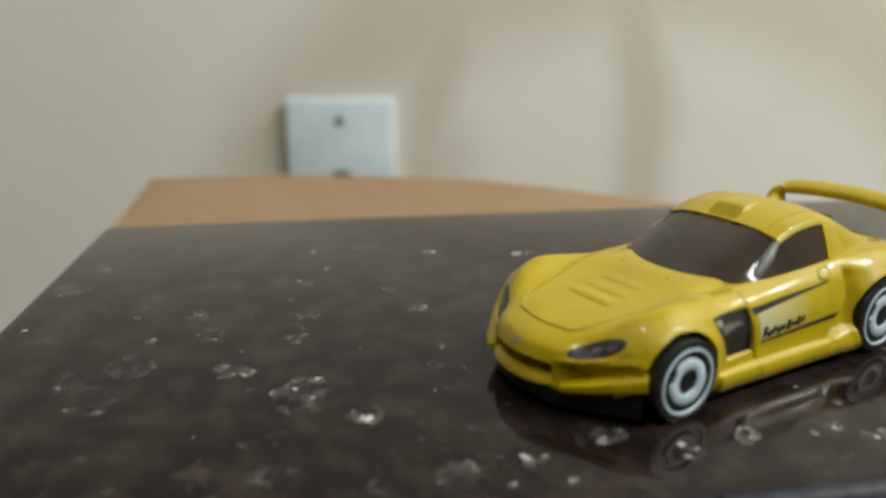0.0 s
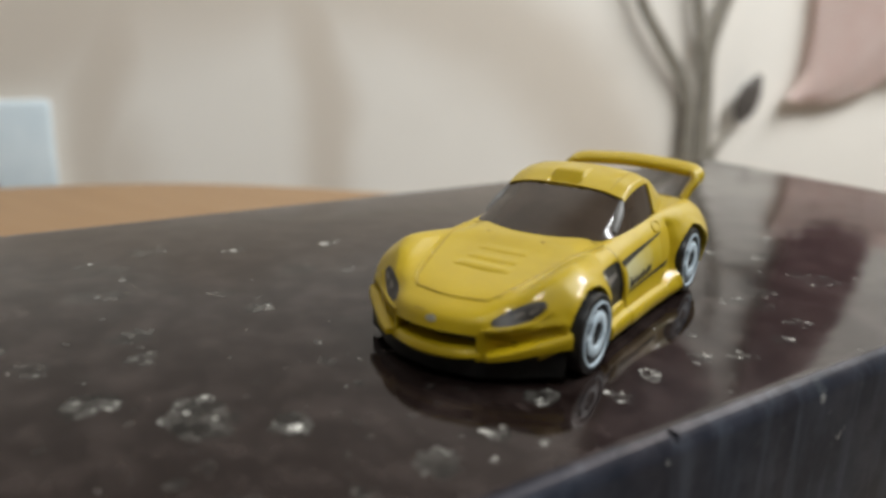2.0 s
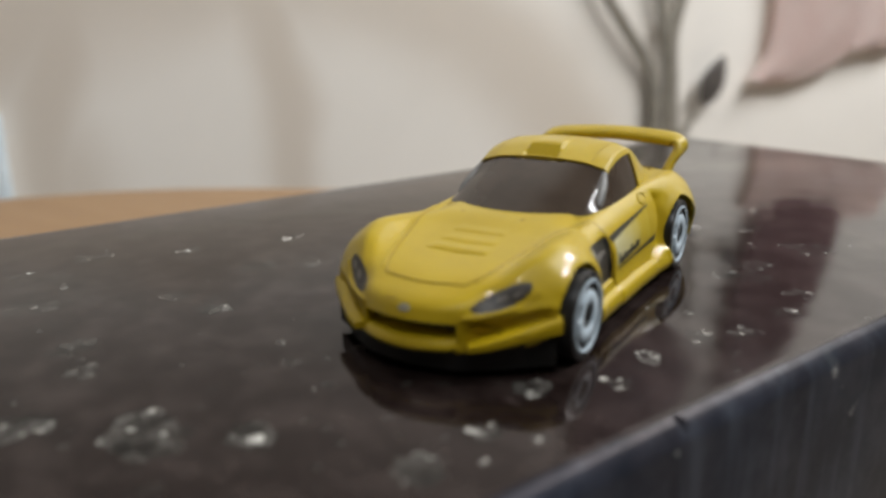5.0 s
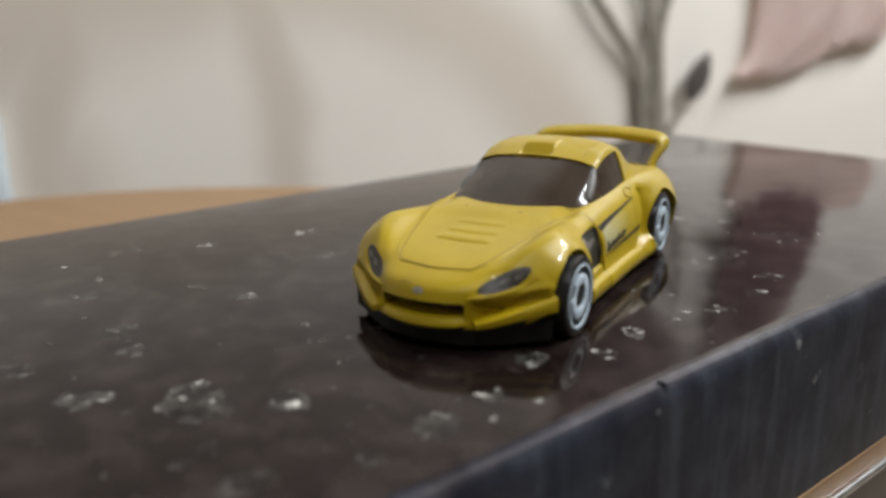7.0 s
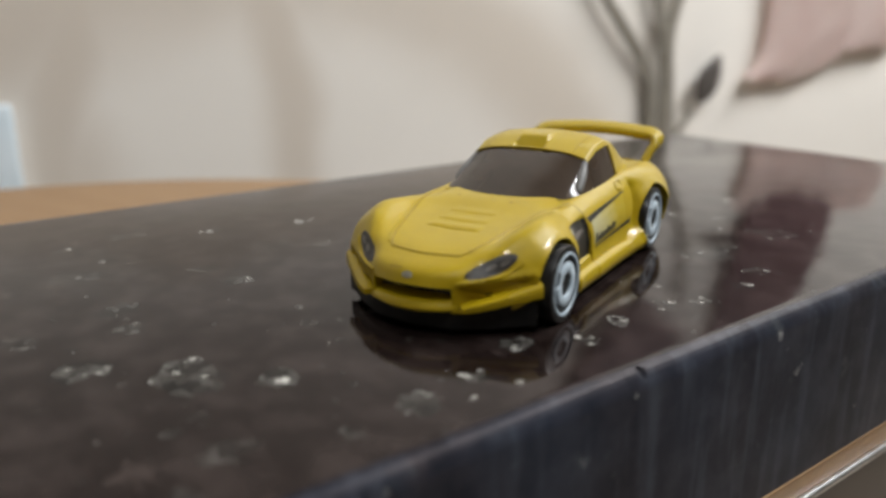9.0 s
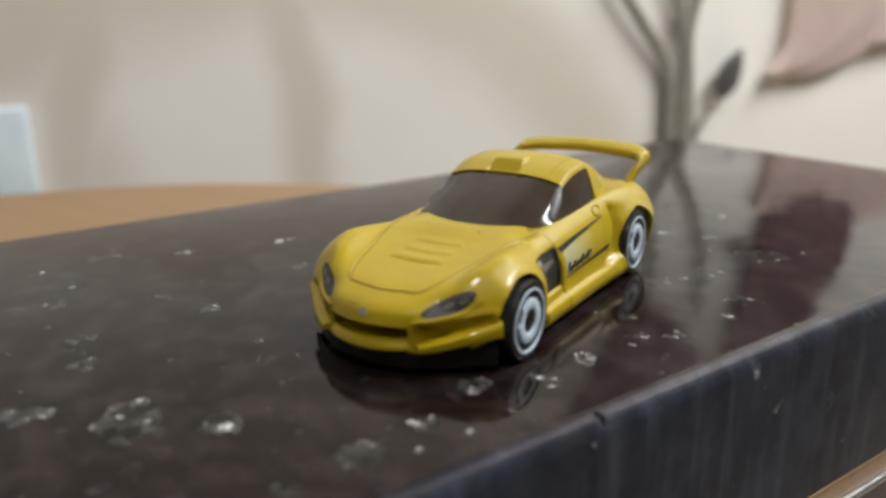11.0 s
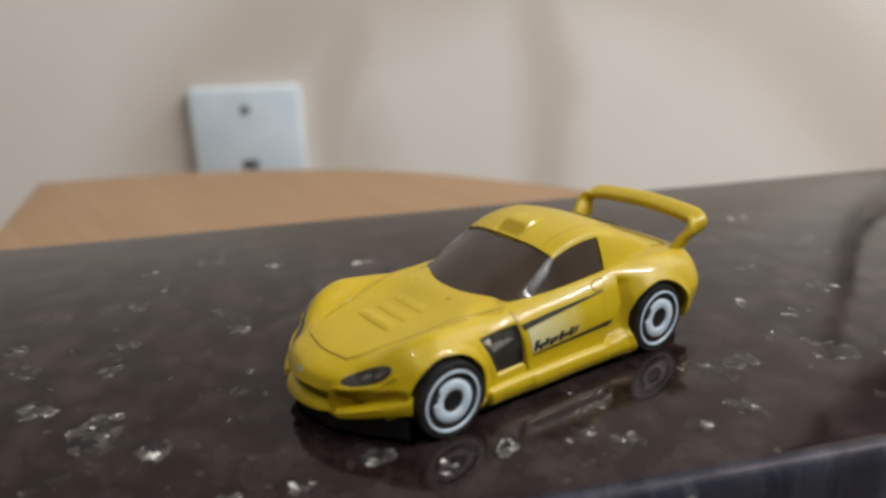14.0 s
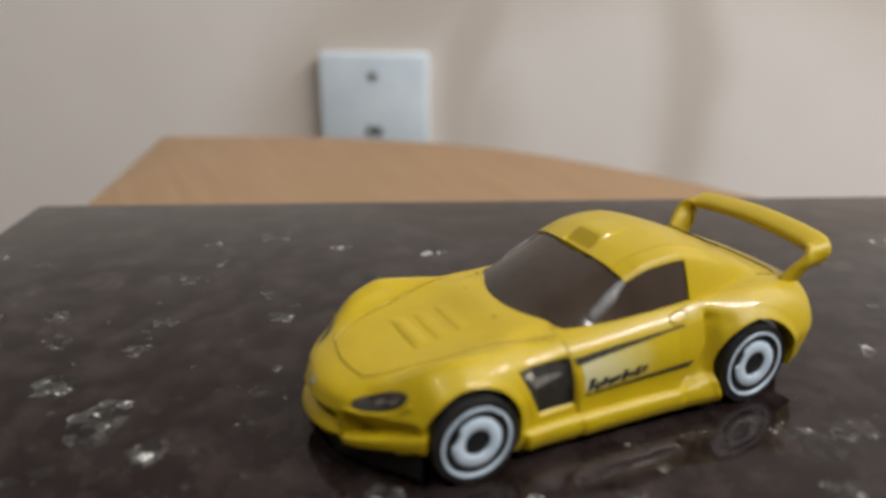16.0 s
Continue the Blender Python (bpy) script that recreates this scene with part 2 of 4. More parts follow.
# crystals whose sparkle is painted in: x, y, size, slenderness
GLINTS = [(1.36, -3.21, 0.20, 0.8), (1.41, -4.28, 0.14, 0.9), (2.16, -2.60, 0.15, 1.4), (2.27, -1.72, 0.18, 1.4), (-3.48, -5.40, 0.20, 1.2), (-0.66, -4.17, 0.11, 0.9),
          (1.84, 6.69, 0.22, 0.6), (3.06, 4.35, 0.18, 0.8), (3.52, 1.64, 0.18, 0.9), (3.13, -0.33, 0.15, 0.6), (-6.55, -3.40, 0.18, 1.0), (-7.83, -8.19, 0.32, 0.9),
          (-5.35, -6.48, 0.24, 0.9), (-6.50, -1.10, 0.24, 1.1), (-7.72, -3.50, 0.15, 0.7), (-5.35, 0.42, 0.18, 0.8), (0.90, -6.08, 0.11, 0.9), (1.76, 0.10, 0.12, 1.2),
          (-7.70, -2.33, 0.18, 0.7), (-1.92, 9.6, 0.22, 0.6), (2.65, -0.70, 0.20, 1.5)]
GRANITE, PAINT, WOOD = granite_material(), paint_material(), wood_material()
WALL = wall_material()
# tones of the unseen walls and ceiling, lowered to cut bounced light
PLAIN_WALL = mottled("dimmed_tan_wall", (0.46, 0.42, 0.37), (0.52, 0.48, 0.43), 4.0, 0.8, bump_d=0.001, bump_scale=200.0)
CEILING = mottled("dimmed_white_paint", (0.40, 0.39, 0.37), (0.46, 0.45, 0.43), 3.0, 0.85)
FLOOR = mottled("beige_floor_tile", (0.42, 0.36, 0.29), (0.52, 0.46, 0.38), 6.0, 0.3)
CABINET = mottled("dark_brown_laminate", (0.045, 0.030, 0.022), (0.075, 0.052, 0.040), 30.0, 0.35)
TRIM = mottled("worn_aluminium", (0.55, 0.55, 0.56), (0.75, 0.75, 0.76), 300.0, 0.28, metal=1.0)
GLASS = mottled("smoked_window_plastic", (0.038, 0.026, 0.018), (0.060, 0.042, 0.030), 90.0, 0.20, spec=0.42)
BLACK = mottled("black_plastic", (0.006, 0.006, 0.006), (0.014, 0.013, 0.012), 400.0, 0.5, spec=0.3)
TYRE = mottled("black_tyre_plastic", (0.008, 0.008, 0.008), (0.018, 0.017, 0.016), 500.0, 0.36)
WHITE = mottled("white_wheel_print", (0.44, 0.52, 0.58), (0.54, 0.62, 0.68), 300.0, 0.4)
PALE = mat("pale_silver_yellow_print", (0.45, 0.36, 0.1), 0.34, coat=0.3)
sep = PALE.node_tree.nodes.new("ShaderNodeSeparateXYZ")
link(PALE, coords(PALE, 100.0), sep.inputs[0])
fade = math_node(PALE, "MULTIPLY_ADD", noise_of(PALE, 500.0), 0.5, math_node(PALE, "MULTIPLY_ADD", sep.outputs[1], 0.85, 0.10))
link(PALE, ramp(PALE, fade, [(0.0, (0.50, 0.46, 0.25)), (0.45, (0.48, 0.40, 0.12)), (0.85, (0.43, 0.31, 0.004))]), bsdf(PALE).inputs["Base Color"])
DECAL = mottled("black_decal_ink", (0.012, 0.011, 0.010), (0.03, 0.028, 0.02), 900.0, 0.35)
# darker yellow than the body, for panel lines and small slots
SEAM = mottled("dark_panel_seam", (0.26, 0.17, 0.006), (0.34, 0.23, 0.008), 300.0, 0.5)
# window corners: scuffs plus a broad highlight, both put into the grey
CORNER = mottled("scuffed_window_highlight", (0.11, 0.105, 0.10), (0.24, 0.235, 0.23), 900.0, 0.50, spec=0.4)
SILVER = mottled("silver_print", (0.24, 0.22, 0.17), (0.38, 0.36, 0.30), 900.0, 0.35)
LENS = mottled("grey_lens_print", (0.07, 0.06, 0.05), (0.20, 0.18, 0.16), 1300.0, 0.3)
LAMPDARK = mottled("dark_headlight_print", (0.018, 0.014, 0.010), (0.05, 0.042, 0.034), 1100.0, 0.45)
PLATE = mottled("pale_blue_white_plastic", (0.62, 0.70, 0.75), (0.70, 0.77, 0.81), 40.0, 0.35)
SLOT = mottled("dark_socket_hole", (0.02, 0.02, 0.02), (0.04, 0.04, 0.04), 300.0, 0.6)
BRONZE = mottled("dark_bronze_metal", (0.27, 0.245, 0.205), (0.36, 0.33, 0.28), 90.0, 0.33, metal=0.35)
BUD = mottled("dark_brown_metal", (0.065, 0.055, 0.050), (0.11, 0.095, 0.085), 120.0, 0.4)
PETAL = mottled("dusky_pink_enamel", (0.78, 0.62, 0.57), (0.83, 0.69, 0.64), 30.0, 0.45)
MAROON = mottled("maroon_enamel", (0.24, 0.135, 0.145), (0.31, 0.185, 0.195), 40.0, 0.5)


# ---- building helpers ----
def mesh_ob(name, bm, material, smooth=30.0, scale=CM):
    bmesh.ops.scale(bm, vec=(scale,) * 3, verts=bm.verts)
    bmesh.ops.recalc_face_normals(bm, faces=bm.faces)
    me = bpy.data.meshes.new(name)
    bm.to_mesh(me)
    bm.free()
    me.materials.append(material)
    if smooth:
        me.polygons.foreach_set("use_smooth", [True] * len(me.polygons))
        me.set_sharp_from_angle(angle=radians(smooth))
    return new(name, me)


def part(name, bm, material, parent, label="", smooth=30.0, scale=CM):
    ob = mesh_ob(name, bm, material, smooth, scale)
    ob.parent = parent
    return tagged(ob, label)


def empty(name, m=None):
    ob = new(name)
    ob.empty_display_size = 0.01
    if m is not None:
        ob.matrix_world = m
    return ob


def box(bm, x0, x1, y0, y1, z0, z1, bevel=0.0, seg=2):
    r = bmesh.ops.create_cube(bm, size=1.0, matrix=Matrix.Translation(((x0 + x1) / 2, (y0 + y1) / 2, (z0 + z1) / 2)) @ Matrix.Diagonal((x1 - x0, y1 - y0, z1 - z0, 1)))
    if bevel:
        edges = list({e for v in r["verts"] for e in v.link_edges})
        bmesh.ops.bevel(bm, geom=edges, offset=bevel, segments=seg, affect="EDGES", profile=0.5)
    return bm


def prism(outline, z0, z1, bevel=0.0):
    bm = bmesh.new()
    low = [bm.verts.new((x, y, z0)) for x, y in outline]
    high = [bm.verts.new((x, y, z1)) for x, y in outline]
    n = len(outline)
    bm.faces.new(low[::-1])
    top = bm.faces.new(high)
    for i in range(n):
        bm.faces.new((low[i], low[(i + 1) % n], high[(i + 1) % n], high[i]))
    if bevel:
        bmesh.ops.bevel(bm, geom=list(top.edges), offset=bevel, segments=3, affect="EDGES", profile=0.5)
    return bm


def grid(bm, rows, close=False, caps=False):
    """Skin a list of rows of points."""
    vs = [[bm.verts.new(p) for p in row] for row in rows]
    n = len(rows[0])
    for a, b in zip(vs, vs[1:]):
        for j in range(n if close else n - 1):
            k = (j + 1) % n
            bm.faces.new((a[j], a[k], b[k], b[j]))
    if caps:
        bm.faces.new(vs[0][::-1])
        bm.faces.new(vs[-1])
    return vs


def tube(bm, points, radii, sides=10, flat=1.0):
    """A round bar along points, its radius running through radii."""
    pts = [Vector(p) for p in points]
    rows = []
    up = Vector((0.31, 0.17, 0.93))
    for i, p in enumerate(pts):
        d = (pts[min(i + 1, len(pts) - 1)] - pts[max(i - 1, 0)]).normalized()
        a = d.cross(up).normalized()
        b = a.cross(d)
        r = radii[i] if isinstance(radii, (list, tuple)) else radii
        rows.append([p + a * r * math.cos(q) + b * r * flat * math.sin(q) for q in [2 * math.pi * k / sides for k in range(sides)]])
    grid(bm, rows, close=True, caps=True)
    return bm


def smooth_path(points, n=8):
    """Catmull-Rom through points."""
    p = [Vector(q) for q in points]
    p = [2 * p[0] - p[1], *p, 2 * p[-1] - p[-2]]
    out = []
    for i in range(1, len(p) - 2):
        for k in range(n):
            t = k / n
            a, b, c, d = p[i - 1 : i + 3]
            out.append(0.5 * (2 * b + (c - a) * t + (2 * a - 5 * b + 4 * c - d) * t**2 + (3 * b - a - 3 * c + d) * t**3))
    out.append(p[-2])
    return out


def lathe(bm, profile, centre, sides=40):
    """Turn (radius, x) pairs about the x axis through centre."""
    rows = []
    for r, x in profile:
        rows.append([(centre[0] + x, centre[1] + r * math.cos(2 * math.pi * k / sides), centre[2] + r * math.sin(2 * math.pi * k / sides)) for k in range(sides)])
    grid(bm, rows, close=True)
    return bm


def cut(ob, cutters):
    """The mesh of ob with the cutters taken out of it, which are used up."""
    for c in cutters:
        mod = ob.modifiers.new("cut", "BOOLEAN")
        mod.operation, mod.solver, mod.object = "DIFFERENCE", "EXACT", c
    made = None
    for own in (True, False):
        for mod in ob.modifiers:
            mod.use_self = own
        bpy.context.view_layer.update()
        made = bpy.data.meshes.new_from_object(ob.evaluated_get(bpy.context.evaluated_depsgraph_get()))
        if len(made.vertices) > 0.6 * len(ob.data.vertices):
            break
    ob.modifiers.clear()
    ob.data = made
    for c in cutters:
        bpy.data.objects.remove(c)


# ---- room ----
WN, WD = Vector((0.848, -0.530, 0)), Vector((0.530, 0.848, 0))   # wall: normal and run, in plan
WALL_AT = -50.0


def on_wall(run, out, z):
    return WN * (WALL_AT + out) + WD * run + Vector((0, 0, z))


def wall_matrix():
    m = Matrix((WD, -WN, (0, 0, 1))).transposed().to_4x4()
    m.translation = WN * WALL_AT * CM
    return m


def structure(name, bm, material, label, m=None, **kw):
    ob = mesh_ob(name, bm, material, **kw)
    if m is not None:
        ob.matrix_world = m
    return tagged(ob, label, kind="structure")


FLOOR_Z, CEIL_Z = -78.0, 172.0
WM = wall_matrix()
structure("wall_north", box(bmesh.new(), -210, 260, 0, 12, FLOOR_Z, CEIL_Z), WALL, "cream painted wall with soft tan shadow bands in its colour", WM, smooth=0)
# three unseen walls, added to close the room and hold back bounce
structure("wall_south", box(bmesh.new(), -210, 260, -322, -310, FLOOR_Z, CEIL_Z), PLAIN_WALL, "unseen tan wall, darkened to cut bounced light", WM, smooth=0)
structure("wall_west", box(bmesh.new(), -222, -210, -310, 0, FLOOR_Z, CEIL_Z), PLAIN_WALL, "unseen tan wall, darkened to cut bounced light", WM, smooth=0)
structure("wall_east", box(bmesh.new(), 260, 272, -310, 0, FLOOR_Z, CEIL_Z), PLAIN_WALL, "unseen tan wall, darkened to cut bounced light", WM, smooth=0)
structure("floor", box(bmesh.new(), -222, 272, -322, 12, FLOOR_Z - 10, FLOOR_Z), FLOOR, "beige tiled floor", WM, smooth=0)
structure("ceiling", box(bmesh.new(), -222, 272, -322, 12, CEIL_Z, CEIL_Z + 10), CEILING, "unseen grey-white ceiling, darkened to cut bounced light", WM, smooth=0)

# ---- cabinet, wooden top, granite slab ----
def slab_xy(u, v):
    p = SLAB_O + U * u + V * v
    return (p.x, p.y)


back = smooth_path([(-33.3, -1.4, 0), (-30.0, 5.3, 0), (-24.3, 12.0, 0), (-16.6, 16.1, 0), (-6.0, 19.6, 0)], 5)
outline = [(-33.6, -1.9), *[(p.x, p.y) for p in back[1:]], slab_xy(27.6, 6), slab_xy(27.6, 13.03), slab_xy(-1.2, 13.03), (-1.2, -13.6), (-23.2, -5.6)]
wood_top = tagged(mesh_ob("wooden_top", prism(outline, -3.4, -3.0, 0.06), WOOD), "orange-brown wooden table top under a granite slab", "table top")
side = empty("side_cabinet", Matrix.Translation((-0.1, 0.05, FLOOR_Z * CM)))
inner = [slab_xy(-0.4, 13.0), slab_xy(26.8, 13.0), slab_xy(26.8, 4.0), (-16.0, 14.0), (-24.0, 10.5), (-31.0, -0.8), (-23.0, -4.6)]
inner = [(x + 10, y - 5) for x, y in inner]
part("cabinet_body", prism(inner, 0.0, -3.404 - FLOOR_Z, 0.0), CABINET, side, "dark brown laminate body", smooth=0)
# metal bar added in place of the white highlight on a glossy lower edge
strip = bmesh.new()
a, b = slab_xy(-0.6, 13.06), slab_xy(27.2, 13.06)
tube(strip, [(a[0] + 10, a[1] - 5, -3.47 - FLOOR_Z), (b[0] + 10, b[1] - 5, -3.47 - FLOOR_Z)], 0.075, 12)
part("edge_highlight", strip, TRIM, side, "metal strip standing in for an edge's white highlight")
tagged(side, "dark brown cabinet with a metal strip for its edge highlight", "cabinet")

slab_m = Matrix((V, U, (0, 0, 1))).transposed().to_4x4()
slab_m.translation = SLAB_O * CM
bm = bmesh.new()
box(bm, 0, 13.0, 0, 26.75, -3.0, 0)
bmesh.ops.bevel(bm, geom=[e for e in bm.edges if max(q.co.z for q in e.verts) > -1], offset=0.3, segments=5, affect="EDGES", profile=0.5)
slab = mesh_ob("granite_slab", bm, GRANITE, smooth=40)
slab.matrix_world = slab_m
tagged(slab, "polished black granite slab with pale mica flakes on a wooden top", "slab")
chip = bmesh.new()
bmesh.ops.create_icosphere(chip, subdivisions=2, radius=0.19)
for q in chip.verts:
    q.co *= 1 + 0.35 * noise.noise(q.co * 9)
p = slab_inv @ (Vector((3.14, -3.03, 0)) - SLAB_O)
bmesh.ops.transform(chip, matrix=Matrix.Translation((13.02, p.y, 0.02)) @ pose(0, 0, 0, 0, 0, 20) @ Matrix.Diagonal((1.2, 0.55, 1.0, 1)), verts=chip.verts)
chip = mesh_ob("cutter", chip, GRANITE, 0)
chip.matrix_world = slab_m
cut(slab, [chip])

# ---- socket on the wall ----
socket = empty("socket_plate", WM @ Matrix.Translation((-0.129, 0, -0.055)))
bm = bmesh.new()
box(bm, -4.2, 4.2, -1.1, 0, -4.3, 4.3, 0.25, 3)
part("face_plate", bm, PLATE, socket)
bm = bmesh.new()
bmesh.ops.create_cone(bm, cap_ends=True, segments=20, radius1=0.36, radius2=0.36, depth=0.1, matrix=Matrix.Translation((0, -1.12, 2.6)) @ pose(0, 0, 0, 90))
part("screw_cap", bm, LENS, socket, "dark recessed screw")
part("socket_slot", box(bmesh.new(), -0.65, 0.65, -1.14, -1.0, -2.0, -1.3, 0.05, 1), SLOT, socket, "dark slot")
tagged(socket, "pale bluish-white square wall socket plate", "socket")

# ---- metal branch on the wall ----
branch = empty("metal_flower_branch", WM @ Matrix.Translation((0.491, -0.008, 0.0)))


def flat(bm):
    """Presses a piece of the branch flat towards the wall."""
    bmesh.ops.scale(bm, vec=(1, 0.36, 1), verts=bm.verts)
    return bm


def bar(name, pts, radii, label="", material=BRONZE):
    p = smooth_path(pts, 6)
    n = len(p)
    rr = [radii[0] + (radii[1] - radii[0]) * i / (n - 1) for i in range(n)]
    return part(name, flat(tube(bmesh.new(), p, rr, 12)), material, branch, label, smooth=60)


bar("stem", [(-1.6, 0, -26), (-1.9, 0, -14), (-2.1, 0, -6), (-2.9, 0, -0.8), (-6.6, -0.6, 3.6), (-9.4, -0.6, 7.3), (-10.6, -0.3, 12), (-9.6, 0, 22), (-8.5, 0, 34)], (0.85, 0.5))
bar("stem", [(-0.3, 0, -26), (-0.3, -0.4, -12), (-0.6, -0.4, -4), (-1.2, -0.5, 2), (-2.8, -0.3, 8), (-3.4, -0.2, 13), (-0.9, 0, 24), (0.5, 0, 36)], (0.95, 0.45))
bar("stem", [(0.4, 0.2, -26), (0.3, -0.2, -9), (-0.3, -0.6, -2), (-0.6, -0.8, 3), (1.4, -0.6, 9), (3.3, -0.4, 14), (6.6, 0, 24), (8.6, 0, 36)], (0.85, 0.45))
bar("twig", [(0.4, -0.4, -10), (1.4, -1.0, -7), (3.3, -1.2, -4.6)], (0.5, 0.32))
bar("twig", [(7.3, -0.2, 22.0), (9.4, -0.6, 23), (11.2, -0.8, 23.6)], (0.4, 0.3))


def bud(place, turn):
    bm = bmesh.new()
    rows = []
    for i in range(13):
        s = i / 12
        r = 1.70 * math.sin(math.pi * min(1, s * 0.97 + 0.03)) ** 0.8 * (1 - 0.25 * s) + 0.05
        rows.append([(r * math.cos(q), 0.6 * r * math.sin(q), -2.7 + 5.4 * s) for q in [2 * math.pi * k / 16 for k in range(16)]])
    grid(bm, rows, close=True, caps=True)
    bmesh.ops.transform(bm, matrix=Matrix.Translation(place) @ pose(0, 0, 0, 0, turn, 0), verts=bm.verts)
    part("bud", flat(bm), BUD, branch, "dark brown pointed bud", smooth=60)


bud((4.9, -1.3, -1.8), 28)
bud((12.6, -0.9, 24.4), 40)


def petal(points, material, label):
    """A thick curled petal between two edges."""
    bm = bmesh.new()
    left, right = smooth_path([p[0] for p in points], 6), smooth_path([p[1] for p in points], 6)
    rows = []
    for a, b in zip(left, right):
        rows.append([a.lerp(b, k / 8) + Vector((0, -1.6 * math.sin(math.pi * k / 8) + 0.25 * math.sin(k * 2.1), 0)) for k in range(9)])
    grid(bm, rows)
    bmesh.ops.solidify(bm, geom=bm.faces[:], thickness=0.25)
    part("petal", flat(bm), material, branch, label, smooth=60)


petal([((10.2, -0.6, -1.8), (11.5, -0.6, -2.3)), ((12.4, -1, 1.2), (17.5, -1, -2.2)), ((12.8, -1, 6), (25, -1, 0.4)), ((12.4, -1, 11), (29, -1, 6)), ((12.6, -1, 15), (29, -1, 15))], PETAL, "dusky pink flower petal")
petal([((25.0, -1.2, 0.9), (26.2, -1.2, 0.6)), ((25.5, -1.4, 4.5), (33.5, -1.4, 1.2)), ((27.0, -1.4, 10), (38, -1.4, 6)), ((28, -1.2, 17), (37, -1.2, 16))], PETAL, "dusky pink flower petal")
# two unseen petals, added and sized to darken the slab's reflection
petal([((15.0, -1.6, 12), (24.0, -1.6, 10)), ((14.6, -1.8, 20), (30, -1.8, 17)), ((15.0, -1.8, 36), (31, -1.8, 34)), ((18, -1.6, 56), (27, -1.6, 54))], MAROON, "unseen maroon petal, added for the slab's dark reflection")
petal([((-1.0, -1.6, 34), (1.0, -1.6, 33)), ((-5.0, -1.8, 42), (9, -1.8, 42)), ((-6.0, -1.8, 54), (12, -1.8, 52)), ((-1, -1.6, 72), (6, -1.6, 72))], MAROON, "unseen maroon petal, added for the slab's dark reflection")
for z in (-20.0, 12.0):
    bm = bmesh.new()
    tube(bm, [(-0.4, 2.18, z), (-0.4, -0.2, z)], 0.35, 10)
    part("wall_pin", flat(bm), BRONZE, branch)
tagged(branch, "dark bronze metal branch with buds and a pink flower", "wall decoration")

# ---- lamps ----
tube_light = empty("tube_light", Matrix.Translation((0.72, 0.80, 1.155)))
part("housing", box(bmesh.new(), -2.5, 5.0, -60, 60, 1.5, 5.5, 0.5, 2), CEILING, tube_light)
part("pendant_rod", tube(bmesh.new(), [(1.0, -40, 5), (1.0, -40, CEIL_Z - 115.5)], 0.5, 8), TRIM, tube_light)
part("pendant_rod", tube(bmesh.new(), [(1.0, 40, 5), (1.0, 40, CEIL_Z - 115.5)], 0.5, 8), TRIM, tube_light)
tagged(tube_light, "white tube light hanging from the ceiling", "lamp")
round_light = empty("ceiling_light", Matrix.Translation((0.35, -0.7, 1.72)))
bm = bmesh.new()
bmesh.ops.create_cone(bm, cap_ends=True, segments=32, radius1=24, radius2=26, depth=4, matrix=Matrix.Translation((0, 0, -2)))
part("lamp_body", bm, CEILING, round_light)
tagged(round_light, "white round ceiling light", "lamp")

# ---- toy car: nose towards -y, its left side towards +x, lengths in cm ----
def curve_through(xs, ys):
    """A monotone cubic through the given knots."""
    xs, ys = np.array(xs, float), np.array(ys, float)
    h, d = np.diff(xs), np.diff(ys) / np.diff(xs)
    m = np.zeros(len(xs))
    m[0], m[-1] = d[0], d[-1]
    for i in range(1, len(xs) - 1):
        if d[i - 1] * d[i] > 0:
            w1, w2 = 2 * h[i] + h[i - 1], h[i] + 2 * h[i - 1]
            m[i] = (w1 + w2) / (w1 / d[i - 1] + w2 / d[i])

    def value(x):
        i = int(np.clip(np.searchsorted(xs, x) - 1, 0, len(h) - 1))
        t = float(np.clip((x - xs[i]) / h[i], 0, 1))
        return float(ys[i] * (1 + 2 * t) * (1 - t) ** 2 + m[i] * h[i] * t * (1 - t) ** 2 + ys[i + 1] * t * t * (3 - 2 * t) + m[i + 1] * h[i] * t * t * (t - 1))

    return value


STATIONS = [-3.57, -3.47, -3.22, -2.9, -2.5, -2.1, -1.6, -1.1, -0.4, 0.5, 1.1, 1.6, 2.1, 2.6, 3.1, 3.45, 3.62]
mid_z = curve_through(STATIONS, [0.70, 0.86, 0.98, 1.07, 1.135, 1.19, 1.28, 1.40, 1.43, 1.46, 1.48, 1.50, 1.50, 1.48, 1.44, 1.37, 1.15])
crest_x = curve_through(STATIONS, [0.86, 0.92, 1.00, 1.14, 1.28, 1.34, 1.28, 1.18, 1.18, 1.22, 1.26, 1.33, 1.37, 1.36, 1.30, 1.20, 1.10])
crest_z = curve_through(STATIONS, [0.60, 0.76, 0.92, 1.13, 1.33, 1.41, 1.38, 1.35, 1.39, 1.44, 1.46, 1.50, 1.52, 1.50, 1.44, 1.36, 1.14])
wide_x = curve_through([-3.57, -3.47, -3.22, -2.9, -2.5, -2.1, -1.6, -1.1, -0.4, 0.5, 0.95, 1.36, 1.6, 2.1, 2.6, 3.1, 3.45, 3.62], [1.18, 1.29, 1.46, 1.64, 1.73, 1.735, 1.63, 1.53, 1.49, 1.51, 1.52, 1.535, 1.68, 1.79, 1.78, 1.70, 1.58, 1.46])
wide_z = curve_through(STATIONS, [0.50, 0.54, 0.58, 0.66, 0.80, 0.88, 0.88, 0.90, 0.94, 0.94, 0.92, 0.90, 0.92, 0.92, 0.94, 0.94, 0.90])
sill_x = curve_through(STATIONS, [1.20, 1.30, 1.44, 1.58, 1.67, 1.70, 1.62, 1.57, 1.57, 1.58, 1.63, 1.71, 1.77, 1.74, 1.64, 1.50, 1.42])
